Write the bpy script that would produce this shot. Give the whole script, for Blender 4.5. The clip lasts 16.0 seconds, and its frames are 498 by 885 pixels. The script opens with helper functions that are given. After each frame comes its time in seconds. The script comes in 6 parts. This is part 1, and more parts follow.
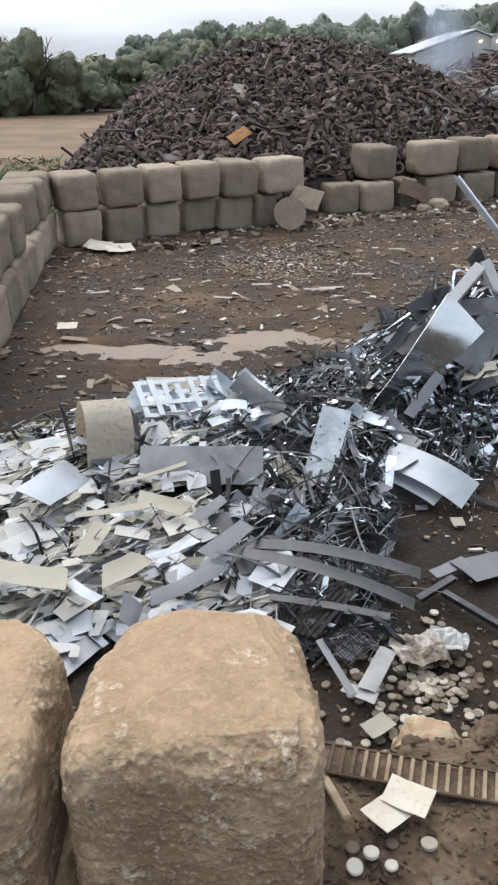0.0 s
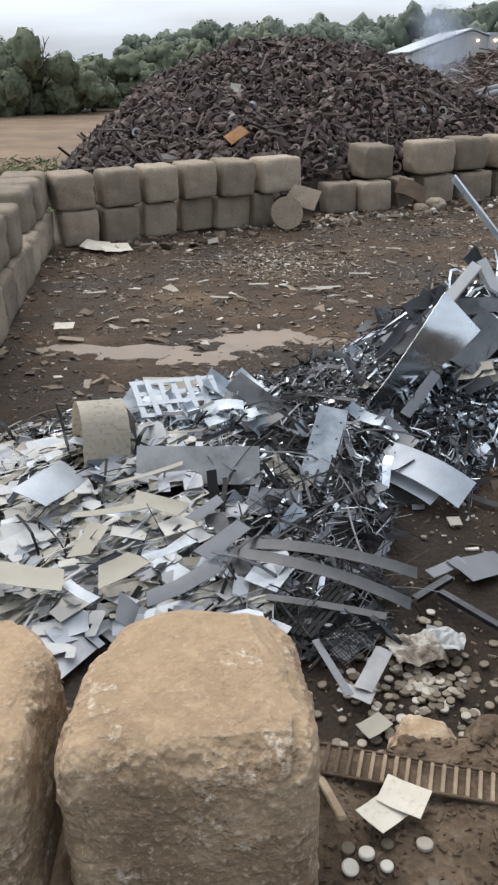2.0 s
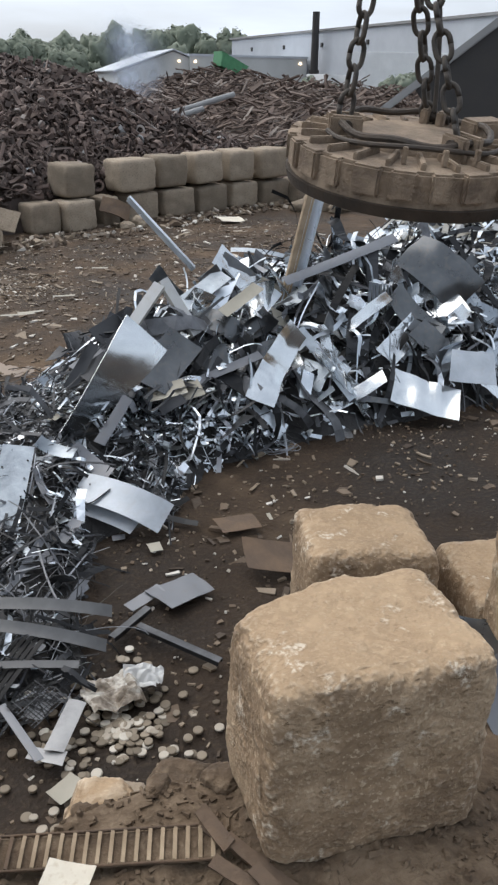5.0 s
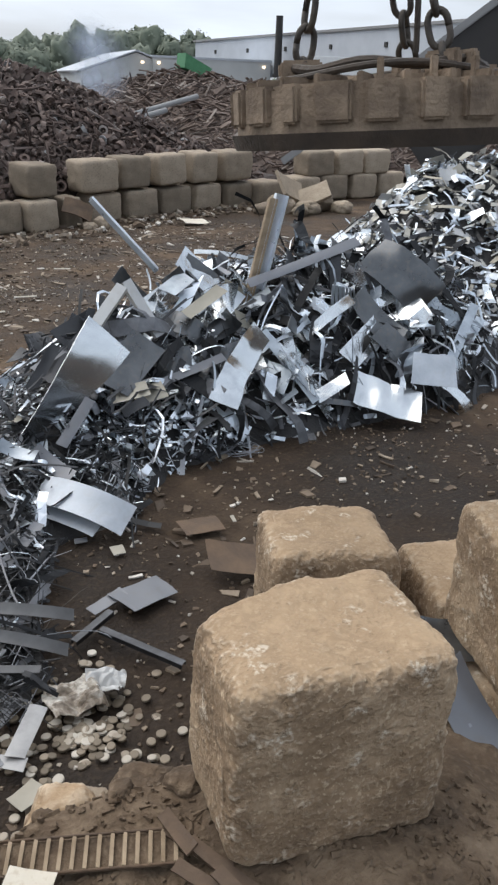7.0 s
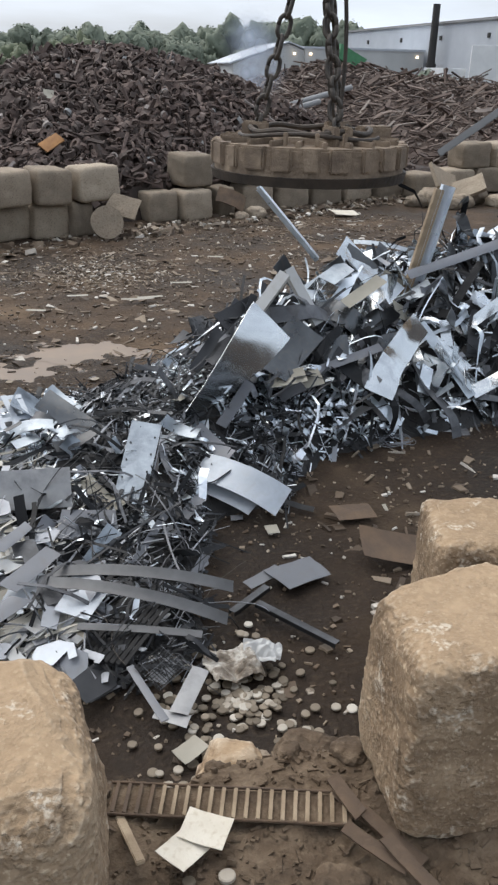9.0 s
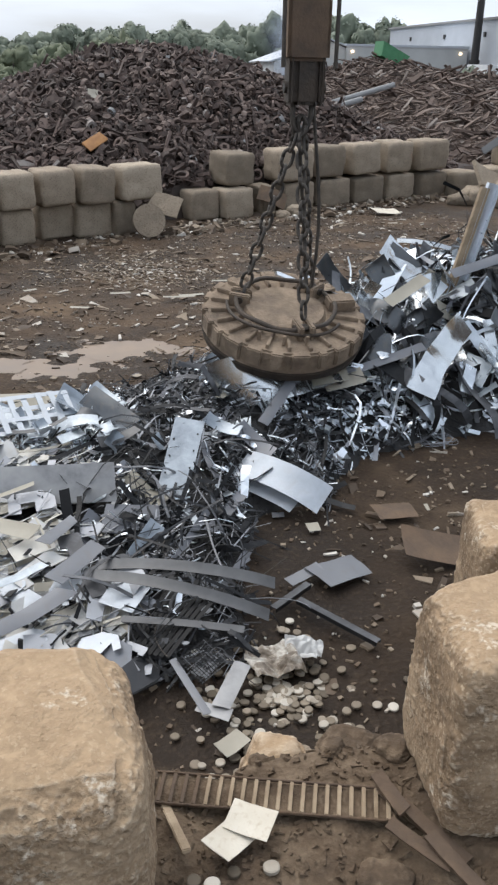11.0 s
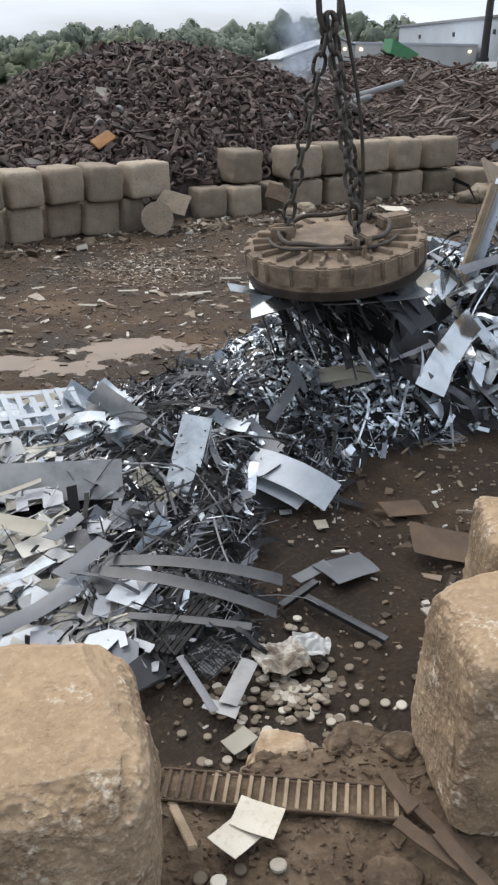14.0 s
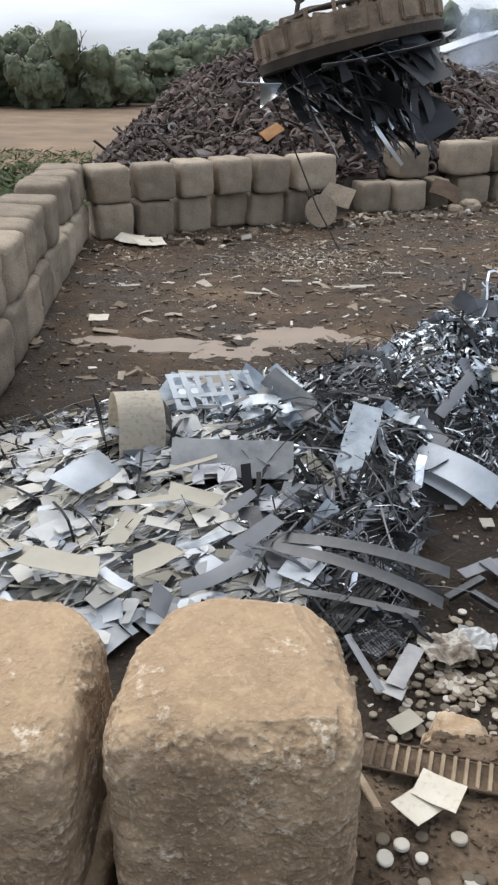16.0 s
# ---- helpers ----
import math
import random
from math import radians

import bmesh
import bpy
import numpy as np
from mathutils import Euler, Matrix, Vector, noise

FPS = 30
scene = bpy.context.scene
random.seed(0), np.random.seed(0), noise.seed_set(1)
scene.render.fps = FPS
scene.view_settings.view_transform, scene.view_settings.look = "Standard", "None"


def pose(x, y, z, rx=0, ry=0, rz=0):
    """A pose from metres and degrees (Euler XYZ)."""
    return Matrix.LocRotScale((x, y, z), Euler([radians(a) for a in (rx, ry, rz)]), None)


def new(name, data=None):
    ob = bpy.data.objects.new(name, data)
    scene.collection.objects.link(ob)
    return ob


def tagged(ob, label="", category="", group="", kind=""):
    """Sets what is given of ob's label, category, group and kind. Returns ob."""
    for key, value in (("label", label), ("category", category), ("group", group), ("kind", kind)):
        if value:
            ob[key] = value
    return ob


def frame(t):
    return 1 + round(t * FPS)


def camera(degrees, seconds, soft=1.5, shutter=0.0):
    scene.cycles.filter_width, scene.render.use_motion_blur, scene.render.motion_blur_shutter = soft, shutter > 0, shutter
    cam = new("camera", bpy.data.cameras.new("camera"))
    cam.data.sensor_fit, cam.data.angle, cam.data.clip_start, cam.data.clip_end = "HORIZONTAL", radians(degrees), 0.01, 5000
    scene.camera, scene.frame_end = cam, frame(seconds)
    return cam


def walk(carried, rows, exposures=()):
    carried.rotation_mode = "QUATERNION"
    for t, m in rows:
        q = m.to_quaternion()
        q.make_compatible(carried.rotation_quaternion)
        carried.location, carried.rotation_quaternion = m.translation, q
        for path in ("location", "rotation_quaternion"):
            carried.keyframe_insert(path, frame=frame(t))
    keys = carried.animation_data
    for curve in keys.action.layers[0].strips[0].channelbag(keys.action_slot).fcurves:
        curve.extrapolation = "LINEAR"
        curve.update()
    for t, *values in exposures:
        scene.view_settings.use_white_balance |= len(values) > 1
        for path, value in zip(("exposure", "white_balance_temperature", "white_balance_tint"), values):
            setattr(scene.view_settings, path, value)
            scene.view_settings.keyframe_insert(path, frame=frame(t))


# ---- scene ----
cam = camera(33.8, 16.0, soft=2.4)
METRES, EYE, TILT, LEAN, TURN = 1.5, 3.3, -25.0, 0.0, 0.0
ROWS = [
    (0.0, 0.0, 0.0, 0.0, 0.0, 0.0, -0.0),
    (0.5, -0.0004, 0.0027, -0.0006, -0.02, 0.06, -0.03),
    (1.0, 0.0004, 0.0027, -0.0008, 0.1, -0.06, -0.01),
    (1.5, -0.0, -0.0018, -0.0009, -0.04, 0.03, -0.01),
    (2.0, 0.0094, 0.0036, 0.0018, -0.12, -0.03, 0.13),
    (2.5, 0.0504, 0.0194, 0.0125, -1.54, 0.05, 0.96),
    (3.0, 0.0905, 0.0372, 0.0205, -3.43, 0.15, 1.76),
    (3.5, 0.1405, 0.0521, 0.0302, -5.75, 0.2, 2.75),
    (4.0, 0.2205, 0.0766, 0.045, -9.72, 0.23, 4.28),
    (4.5, 0.3006, 0.0948, 0.0579, -13.87, 0.07, 5.71),
    (5.0, 0.3614, 0.0983, 0.0642, -17.2, -0.03, 6.81),
    (7.5, 0.3649, 0.0986, 0.0619, -19.75, -0.18, 6.87),
    (8.0, 0.284, 0.0834, 0.0528, -16.7, -0.01, 5.52),
    (8.5, 0.2185, 0.0803, 0.0453, -13.05, 0.08, 4.21),
    (9.0, 0.1864, 0.0699, 0.0394, -10.84, 0.12, 3.46),
    (9.5, 0.1479, 0.0584, 0.031, -8.96, 0.12, 2.78),
    (12.0, 0.1553, 0.054, 0.0382, -8.14, 0.15, 2.75),
    (12.5, 0.1581, 0.0719, 0.0395, -7.88, 0.1, 2.74),
    (13.0, 0.1409, 0.0515, 0.0321, -7.59, 0.05, 2.63),
    (13.5, 0.1552, 0.0654, 0.0301, -7.54, 0.04, 2.66),
    (14.0, 0.1539, 0.0707, 0.0254, -7.76, 0.09, 2.66),
    (14.5, 0.1463, 0.0584, 0.0331, -7.56, 0.01, 2.43),
    (15.0, 0.0994, 0.0426, 0.0242, -6.26, 0.0, 1.54),
    (15.5, 0.0303, 0.0149, 0.0067, -3.21, -0.03, 0.16),
    (16.0, -0.0533, -0.0217, -0.0138, 1.45, -0.23, -1.61),
]
walk(cam, [(t, pose(0, 0, EYE, TILT, LEAN, TURN) @ pose(METRES * x, METRES * y, METRES * z, 90 + pitch, roll, yaw)) for t, x, y, z, yaw, pitch, roll in ROWS],
     exposures=[(0.0, 0.27), (0.5, 0.27), (0.9, 0.13), (2.0, 0.12), (5.0, 0.06), (9.0, 0.06), (12.0, 0.15), (14.5, 0.1), (16.0, 0.2)])

# ---- sky and light ----
world = bpy.data.worlds.new("overcast_sky")
scene.world = world
world.use_nodes = True
wn, wl = world.node_tree.nodes, world.node_tree.links
SUN_UP, SUN_ROUND = 59.0, -32.0
sky = wn.new("ShaderNodeTexSky")
sky.sky_type, sky.sun_disc = "NISHITA", False
sky.sun_elevation, sky.sun_rotation = radians(SUN_UP), radians(SUN_ROUND)
sky.air_density, sky.dust_density, sky.ozone_density = 1.0, 4.0, 1.0
grey = wn.new("ShaderNodeHueSaturation")
grey.inputs["Saturation"].default_value = 0.5
clouds = wn.new("ShaderNodeTexNoise")
clouds.inputs["Scale"].default_value, clouds.inputs["Detail"].default_value = 2.2, 6.0
stretch = wn.new("ShaderNodeMapping")
stretch.inputs["Scale"].default_value = (1, 1, 6)
coord = wn.new("ShaderNodeTexCoord")
veil = wn.new("ShaderNodeMix")
veil.data_type = "RGBA"
veil.inputs["B"].default_value = (7.5, 8.35, 9.6, 1)
span = wn.new("ShaderNodeMapRange")
span.inputs["From Min"].default_value, span.inputs["From Max"].default_value = 0.3, 0.7
span.inputs["To Min"].default_value, span.inputs["To Max"].default_value = 0.3, 0.9
wl.new(coord.outputs["Generated"], stretch.inputs["Vector"])
wl.new(stretch.outputs["Vector"], clouds.inputs["Vector"])
wl.new(clouds.outputs["Fac"], span.inputs["Value"])
wl.new(span.outputs["Result"], veil.inputs["Factor"])
wl.new(sky.outputs["Color"], grey.inputs["Color"])
wl.new(grey.outputs["Color"], veil.inputs["A"])
wl.new(veil.outputs["Result"], wn["Background"].inputs["Color"])
wn["Background"].inputs["Strength"].default_value = 0.138
sun = new("sun", bpy.data.lights.new("sun", "SUN"))
sun.data.energy, sun.data.angle, sun.data.color = 2.15, radians(80), (1.0, 0.95, 0.88)
sun.matrix_basis = pose(0, 0, 60, SUN_UP - 90, 0, -SUN_ROUND)


# ---- materials ----
def mat(name, ramp, scale=3.0, rough=(0.7, 0.95), metal=0.0, bump=0.3, fine=60.0, pick="noise", speck=None, mixed=0.5):
    """A procedural surface. ramp: (position, colour) stops; pick: what chooses the stop (noise, island, object); speck: colour and amount of a finer spotting."""
    m = bpy.data.materials.new(name)
    m.use_nodes = True
    n, l = m.node_tree.nodes, m.node_tree.links
    b = n["Principled BSDF"]
    b.inputs["Metallic"].default_value = metal
    tc = n.new("ShaderNodeTexCoord")
    big = n.new("ShaderNodeTexNoise")
    big.inputs["Scale"].default_value, big.inputs["Detail"].default_value, big.inputs["Roughness"].default_value = scale, 8, 0.62
    small = n.new("ShaderNodeTexNoise")
    small.inputs["Scale"].default_value, small.inputs["Detail"].default_value = fine, 4
    l.new(tc.outputs["Object"], big.inputs["Vector"])
    l.new(tc.outputs["Object"], small.inputs["Vector"])
    fac = big.outputs["Fac"]
    if pick != "noise":
        info = n.new("ShaderNodeNewGeometry" if pick == "island" else "ShaderNodeObjectInfo")
        one = n.new("ShaderNodeMath")
        one.operation = "MULTIPLY_ADD"
        one.inputs[1].default_value = 1.0
        off = n.new("ShaderNodeMath")
        off.operation = "MULTIPLY_ADD"
        off.inputs[1].default_value, off.inputs[2].default_value = mixed, -0.5 * mixed
        l.new(fac, off.inputs[0])
        l.new(info.outputs["Random Per Island" if pick == "island" else "Random"], one.inputs[0])
        l.new(off.outputs[0], one.inputs[2])
        fac = one.outputs[0]
    cr = n.new("ShaderNodeValToRGB")
    cr.color_ramp.elements[0].position, cr.color_ramp.elements[0].color = ramp[0][0], (*ramp[0][1], 1)
    cr.color_ramp.elements[1].position, cr.color_ramp.elements[1].color = ramp[-1][0], (*ramp[-1][1], 1)
    for p, c in ramp[1:-1]:
        cr.color_ramp.elements.new(p).color = (*c, 1)
    l.new(fac, cr.inputs["Fac"])
    colour = cr.outputs["Color"]
    if speck:
        sp = n.new("ShaderNodeMix")
        sp.data_type, sp.inputs["B"].default_value = "RGBA", (*speck[0], 1)
        cut = n.new("ShaderNodeMapRange")
        cut.inputs["From Min"].default_value, cut.inputs["From Max"].default_value = 0.52, 0.72
        cut.inputs["To Max"].default_value = speck[1]
        l.new(small.outputs["Fac"], cut.inputs["Value"])
        l.new(cut.outputs["Result"], sp.inputs["Factor"])
        l.new(colour, sp.inputs["A"])
        colour = sp.outputs["Result"]
    l.new(colour, b.inputs["Base Color"])
    rr = n.new("ShaderNodeMapRange")
    rr.inputs["From Min"].default_value, rr.inputs["From Max"].default_value = 0.3, 0.7
    rr.inputs["To Min"].default_value, rr.inputs["To Max"].default_value = rough
    l.new(big.outputs["Fac"], rr.inputs["Value"])
    l.new(rr.outputs["Result"], b.inputs["Roughness"])
    if bump:
        add = n.new("ShaderNodeMath")
        l.new(big.outputs["Fac"], add.inputs[0])
        l.new(small.outputs["Fac"], add.inputs[1])
        bp = n.new("ShaderNodeBump")
        bp.inputs["Strength"].default_value, bp.inputs["Distance"].default_value = bump, 0.02
        l.new(add.outputs[0], bp.inputs["Height"])
        l.new(bp.outputs["Normal"], b.inputs["Normal"])
    return m




def block_skin():
    """Sandy cast concrete: soft dusty tone, coarse pits, pale worn arrises; top light and side shade toned in."""
    # base ramp, seen on the sides, is toned down for their shade
    m = mat("sandy_concrete", [(0.32, (0.15, 0.1, 0.06)), (0.48, (0.245, 0.168, 0.102)), (0.62, (0.36, 0.262, 0.168))], 2.4, (0.9, 1.0), 0, 0.0, 40)
    n, l = m.node_tree.nodes, m.node_tree.links
    b, tc = n["Principled BSDF"], n["Texture Coordinate"]
    base = b.inputs["Base Color"].links[0].from_socket
    pit, grit, coarse, fleck, geo = n.new("ShaderNodeTexNoise"), n.new("ShaderNodeTexNoise"), n.new("ShaderNodeTexNoise"), n.new("ShaderNodeTexNoise"), n.new("ShaderNodeNewGeometry")
    for t, sc, rg, dt in ((pit, 34, 0.55, 3), (grit, 60, 0.5, 2), (coarse, 6, 0.6, 6), (fleck, 48, 0.6, 4)):
        t.inputs["Scale"].default_value, t.inputs["Detail"].default_value, t.inputs["Roughness"].default_value = sc, dt, rg
        l.new(tc.outputs["Object"], t.inputs["Vector"])

    def span(socket, a, c, lo, hi):
        r = n.new("ShaderNodeMapRange")
        for key, v in (("From Min", a), ("From Max", c), ("To Min", lo), ("To Max", hi)):
            r.inputs[key].default_value = v
        l.new(socket, r.inputs["Value"])
        return r.outputs["Result"]

    def mul(p, q, op="MULTIPLY"):
        x = n.new("ShaderNodeMath")
        x.operation = op
        l.new(p, x.inputs[0])
        l.new(q, x.inputs[1])
        return x.outputs[0]

    def blend(fac, colour_in, colour):
        x = n.new("ShaderNodeMix")
        x.data_type, x.inputs["B"].default_value = "RGBA", (*colour, 1)
        l.new(fac, x.inputs["Factor"])
        l.new(colour_in, x.inputs["A"])
        return x.outputs["Result"]

    holes = mul(span(pit.outputs["Fac"], 0.57, 0.66, 0, 1), span(coarse.outputs["Fac"], 0.46, 0.58, 0.05, 1))
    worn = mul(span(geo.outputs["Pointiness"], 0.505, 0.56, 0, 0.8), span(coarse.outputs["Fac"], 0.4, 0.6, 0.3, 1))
    c = blend(span(grit.outputs["Fac"], 0.5, 0.75, 0, 0.5), base, (0.22, 0.142, 0.075))
    c = blend(mul(span(fleck.outputs["Fac"], 0.55, 0.66, 0, 0.9), span(coarse.outputs["Fac"], 0.62, 0.4, 0.1, 1)), c, (0.52, 0.41, 0.28))
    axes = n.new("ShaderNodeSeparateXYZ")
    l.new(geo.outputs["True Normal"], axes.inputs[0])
    # dust on upward faces, its paleness also carrying light from above
    dust_top_light = mul(span(axes.outputs["Z"], 0.45, 0.85, 0, 0.9), span(mul(coarse.outputs["Fac"], pit.outputs["Fac"], "ADD"), 0.75, 1.0, 1, 0.55))
    c = blend(dust_top_light, c, (0.4, 0.286, 0.176))
    lime = mul(span(coarse.outputs["Fac"], 0.6, 0.66, 0, 0.75), span(fleck.outputs["Fac"], 0.46, 0.56, 0.1, 1))
    c = blend(lime, c, (0.62, 0.54, 0.43))
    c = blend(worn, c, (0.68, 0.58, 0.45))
    holes = mul(holes, span(dust_top_light, 0, 0.9, 1, 0.3))
    c = blend(span(holes, 0, 1, 0, 0.5), c, (0.15, 0.095, 0.05))
    l.new(c, b.inputs["Base Color"])
    rugged = mul(mul(grit.outputs["Fac"], pit.outputs["Fac"], "ADD"), holes, "SUBTRACT")
    h = mul(mul(rugged, span(dust_top_light, 0, 0.9, 1, 0.22)), span(coarse.outputs["Fac"], 0.44, 0.6, 0.3, 1))
    bp = n.new("ShaderNodeBump")
    bp.inputs["Strength"].default_value, bp.inputs["Distance"].default_value = 0.6, 0.022
    l.new(h, bp.inputs["Height"])
    l.new(bp.outputs["Normal"], b.inputs["Normal"])
    return m


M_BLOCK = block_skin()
M_FARBLOCK = mat("grey_concrete", [(0.0, (0.19, 0.155, 0.115)), (0.5, (0.29, 0.235, 0.175)), (1.0, (0.39, 0.325, 0.248))], 2.6, (0.9, 1.0), 0, 0.8, 30, "object", mixed=1.2, speck=((0.11, 0.08, 0.055), 0.6))
M_GROUND = mat("oily_mud", [(0.36, (0.018, 0.0115, 0.0075)), (0.47, (0.038, 0.0245, 0.0155)), (0.56, (0.07, 0.0465, 0.03)), (0.68, (0.15, 0.106, 0.07))], 0.55, (0.55, 1.0), 0, 1.0, 26, speck=((0.14, 0.098, 0.06), 0.6))
M_GROUND.node_tree.nodes["Principled BSDF"].inputs["Specular IOR Level"].default_value = 0.22


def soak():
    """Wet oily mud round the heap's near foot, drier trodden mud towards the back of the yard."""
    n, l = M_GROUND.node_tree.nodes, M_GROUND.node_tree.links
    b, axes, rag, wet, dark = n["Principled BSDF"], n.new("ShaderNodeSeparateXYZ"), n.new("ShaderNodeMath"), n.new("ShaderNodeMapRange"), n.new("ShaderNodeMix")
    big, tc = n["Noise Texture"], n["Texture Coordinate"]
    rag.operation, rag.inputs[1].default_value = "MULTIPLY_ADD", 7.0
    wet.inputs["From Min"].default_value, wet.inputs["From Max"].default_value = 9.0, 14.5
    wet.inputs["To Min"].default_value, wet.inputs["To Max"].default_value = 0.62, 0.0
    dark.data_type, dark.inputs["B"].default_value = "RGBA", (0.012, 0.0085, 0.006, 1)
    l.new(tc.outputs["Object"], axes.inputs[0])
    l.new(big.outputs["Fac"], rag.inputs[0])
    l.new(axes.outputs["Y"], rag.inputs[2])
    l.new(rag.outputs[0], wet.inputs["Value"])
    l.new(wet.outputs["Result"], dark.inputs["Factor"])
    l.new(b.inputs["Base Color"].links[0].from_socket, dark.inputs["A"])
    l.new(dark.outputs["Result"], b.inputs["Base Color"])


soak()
M_DIRT = mat("dry_dirt", [(0.32, (0.04, 0.026, 0.016)), (0.5, (0.10, 0.068, 0.042)), (0.66, (0.2, 0.148, 0.10))], 2.8, (0.85, 1.0), 0, 1.0, 30, speck=((0.2, 0.15, 0.1), 0.5))
M_STEEL = mat("galvanised_steel", [(0.0, (0.24, 0.27, 0.3)), (0.3, (0.62, 0.68, 0.74)), (0.7, (0.86, 0.9, 0.95)), (1.0, (0.5, 0.55, 0.6))], 5, (0.22, 0.5), 0.85, 0.12, 30, "island", mixed=0.4)
M_DARK = mat("dark_steel", [(0.0, (0.011, 0.0113, 0.012)), (0.5, (0.028, 0.029, 0.031)), (0.85, (0.065, 0.067, 0.072)), (1.0, (0.17, 0.176, 0.19))], 5, (0.34, 0.6), 0.5, 0.12, 30, "island", mixed=0.4)
M_DARK.node_tree.nodes["Principled BSDF"].inputs["Specular IOR Level"].default_value = 0.25
M_PAINT = mat("dirty_white_paint", [(0.0, (0.28, 0.26, 0.21)), (0.45, (0.485, 0.465, 0.41)), (0.7, (0.47, 0.475, 0.47)), (1.0, (0.4, 0.41, 0.415))], 3, (0.35, 0.6), 0.1, 0.03, 14, "island", mixed=0.5, speck=((0.3, 0.26, 0.2), 0.2))
M_MIDGREY = mat("grey_sheet", [(0.0, (0.15, 0.157, 0.172)), (0.5, (0.22, 0.232, 0.255)), (1.0, (0.34, 0.356, 0.385))], 3, (0.32, 0.55), 0.4, 0.03, 14, "island", mixed=0.4, speck=((0.14, 0.12, 0.1), 0.2))
M_ZINC = mat("zinc_coated_sheet", [(0.2, (0.28, 0.31, 0.345)), (0.5, (0.39, 0.425, 0.47)), (0.8, (0.52, 0.56, 0.6))], 3.2, (0.3, 0.5), 0.35, 0.03, 14, speck=((0.3, 0.29, 0.28), 0.25))
M_SMUDGED = mat("smudged_grey_paint", [(0.34, (0.17, 0.172, 0.178)), (0.48, (0.29, 0.292, 0.296)), (0.66, (0.38, 0.38, 0.375))], 2.6, (0.4, 0.6), 0.2, 0.03, 20)
M_SHEEN = mat("bare_sheet_steel", [(0.25, (0.54, 0.57, 0.59)), (0.7, (0.7, 0.73, 0.75))], 2.5, (0.14, 0.28), 0.95, 0, 18)
M_BLACKSHEET = mat("dark_sheet", [(0.25, (0.07, 0.075, 0.08)), (0.7, (0.15, 0.157, 0.165))], 2.5, (0.22, 0.42), 0.8, 0.06, 18, speck=((0.2, 0.17, 0.14), 0.3))
# rust tones of the pile, lifted a little by haze put into them
M_RUST = mat("rusty_scrap", [(0.0, (0.042, 0.03, 0.025)), (0.45, (0.08, 0.056, 0.047)), (0.8, (0.125, 0.088, 0.074)), (0.97, (0.175, 0.134, 0.117)), (1.0, (0.28, 0.25, 0.23))], 1.5, (0.6, 0.9), 0.15, 0.4, 18, "island", mixed=0.45)
M_PLANK = mat("reddish_scrap", [(0.0, (0.062, 0.044, 0.036)), (0.45, (0.105, 0.073, 0.058)), (0.85, (0.16, 0.119, 0.097)), (1.0, (0.24, 0.205, 0.178))], 1.5, (0.7, 0.95), 0.0, 0.3, 18, "island", mixed=0.4)
M_MAGNET = mat("dusty_cast_steel", [(0.28, (0.095, 0.069, 0.049)), (0.5, (0.2, 0.15, 0.106)), (0.72, (0.31, 0.24, 0.172))], 5, (0.8, 1.0), 0, 0.5, 40)
M_MAGDARK = mat("worn_dark_steel", [(0.3, (0.03, 0.026, 0.022)), (0.7, (0.085, 0.065, 0.05))], 5, (0.5, 0.8), 0.4, 0.3, 40)
M_CHAIN = mat("chain_steel", [(0.3, (0.035, 0.032, 0.03)), (0.7, (0.10, 0.085, 0.07))], 9, (0.45, 0.75), 0.5, 0.3, 60)
# leaf greens with distance haze painted in, palest for the far woods
M_HAZYNEARLEAF = mat("hazy_near_foliage", [(0.3, (0.075, 0.092, 0.052)), (0.5, (0.11, 0.13, 0.076)), (0.7, (0.15, 0.165, 0.105))], 1.1, (0.7, 0.9), 0, 0, 8)
M_HAZYLEAF = mat("hazy_foliage", [(0.3, (0.11, 0.135, 0.098)), (0.5, (0.14, 0.165, 0.122)), (0.7, (0.17, 0.195, 0.148))], 0.5, (0.7, 0.9), 0, 0, 8)
M_BARK = mat("bark", [(0.3, (0.05, 0.042, 0.035)), (0.7, (0.10, 0.085, 0.07))], 6, (0.85, 1), 0, 0.5, 30)
M_WALLGREY = mat("grey_cladding", [(0.3, (0.42, 0.45, 0.49)), (0.7, (0.52, 0.55, 0.59))], 0.3, (0.6, 0.8), 0, 0.05, 3)
M_ROOF = mat("pale_roof", [(0.3, (0.21, 0.212, 0.212)), (0.7, (0.28, 0.282, 0.282))], 0.4, (0.6, 0.85), 0, 0.05, 3)
M_GREEN = mat("green_paint", [(0.3, (0.045, 0.18, 0.08)), (0.7, (0.08, 0.25, 0.12))], 2, (0.5, 0.7), 0, 0.1, 20)
M_PAPER = mat("cream_card", [(0.3, (0.55, 0.5, 0.41)), (0.7, (0.7, 0.66, 0.57))], 5, (0.8, 0.95), 0, 0.1, 40, speck=((0.35, 0.26, 0.16), 0.4))
M_WOOD = mat("weathered_timber", [(0.3, (0.22, 0.16, 0.10)), (0.7, (0.42, 0.33, 0.23))], 6, (0.8, 0.95), 0, 0.3, 50)
M_ORANGE = mat("orange_board", [(0.3, (0.26, 0.125, 0.05)), (0.7, (0.42, 0.22, 0.09))], 4, (0.7, 0.9), 0, 0.1, 40)
M_BAND = mat("dull_band_steel", [(0.3, (0.075, 0.076, 0.078)), (0.7, (0.14, 0.142, 0.146))], 4, (0.35, 0.55), 0.4, 0.04, 20)
M_WHITE = mat("white_coach_paint", [(0.3, (0.62, 0.63, 0.63)), (0.7, (0.76, 0.77, 0.77))], 0.8, (0.4, 0.6), 0, 0.02, 8)
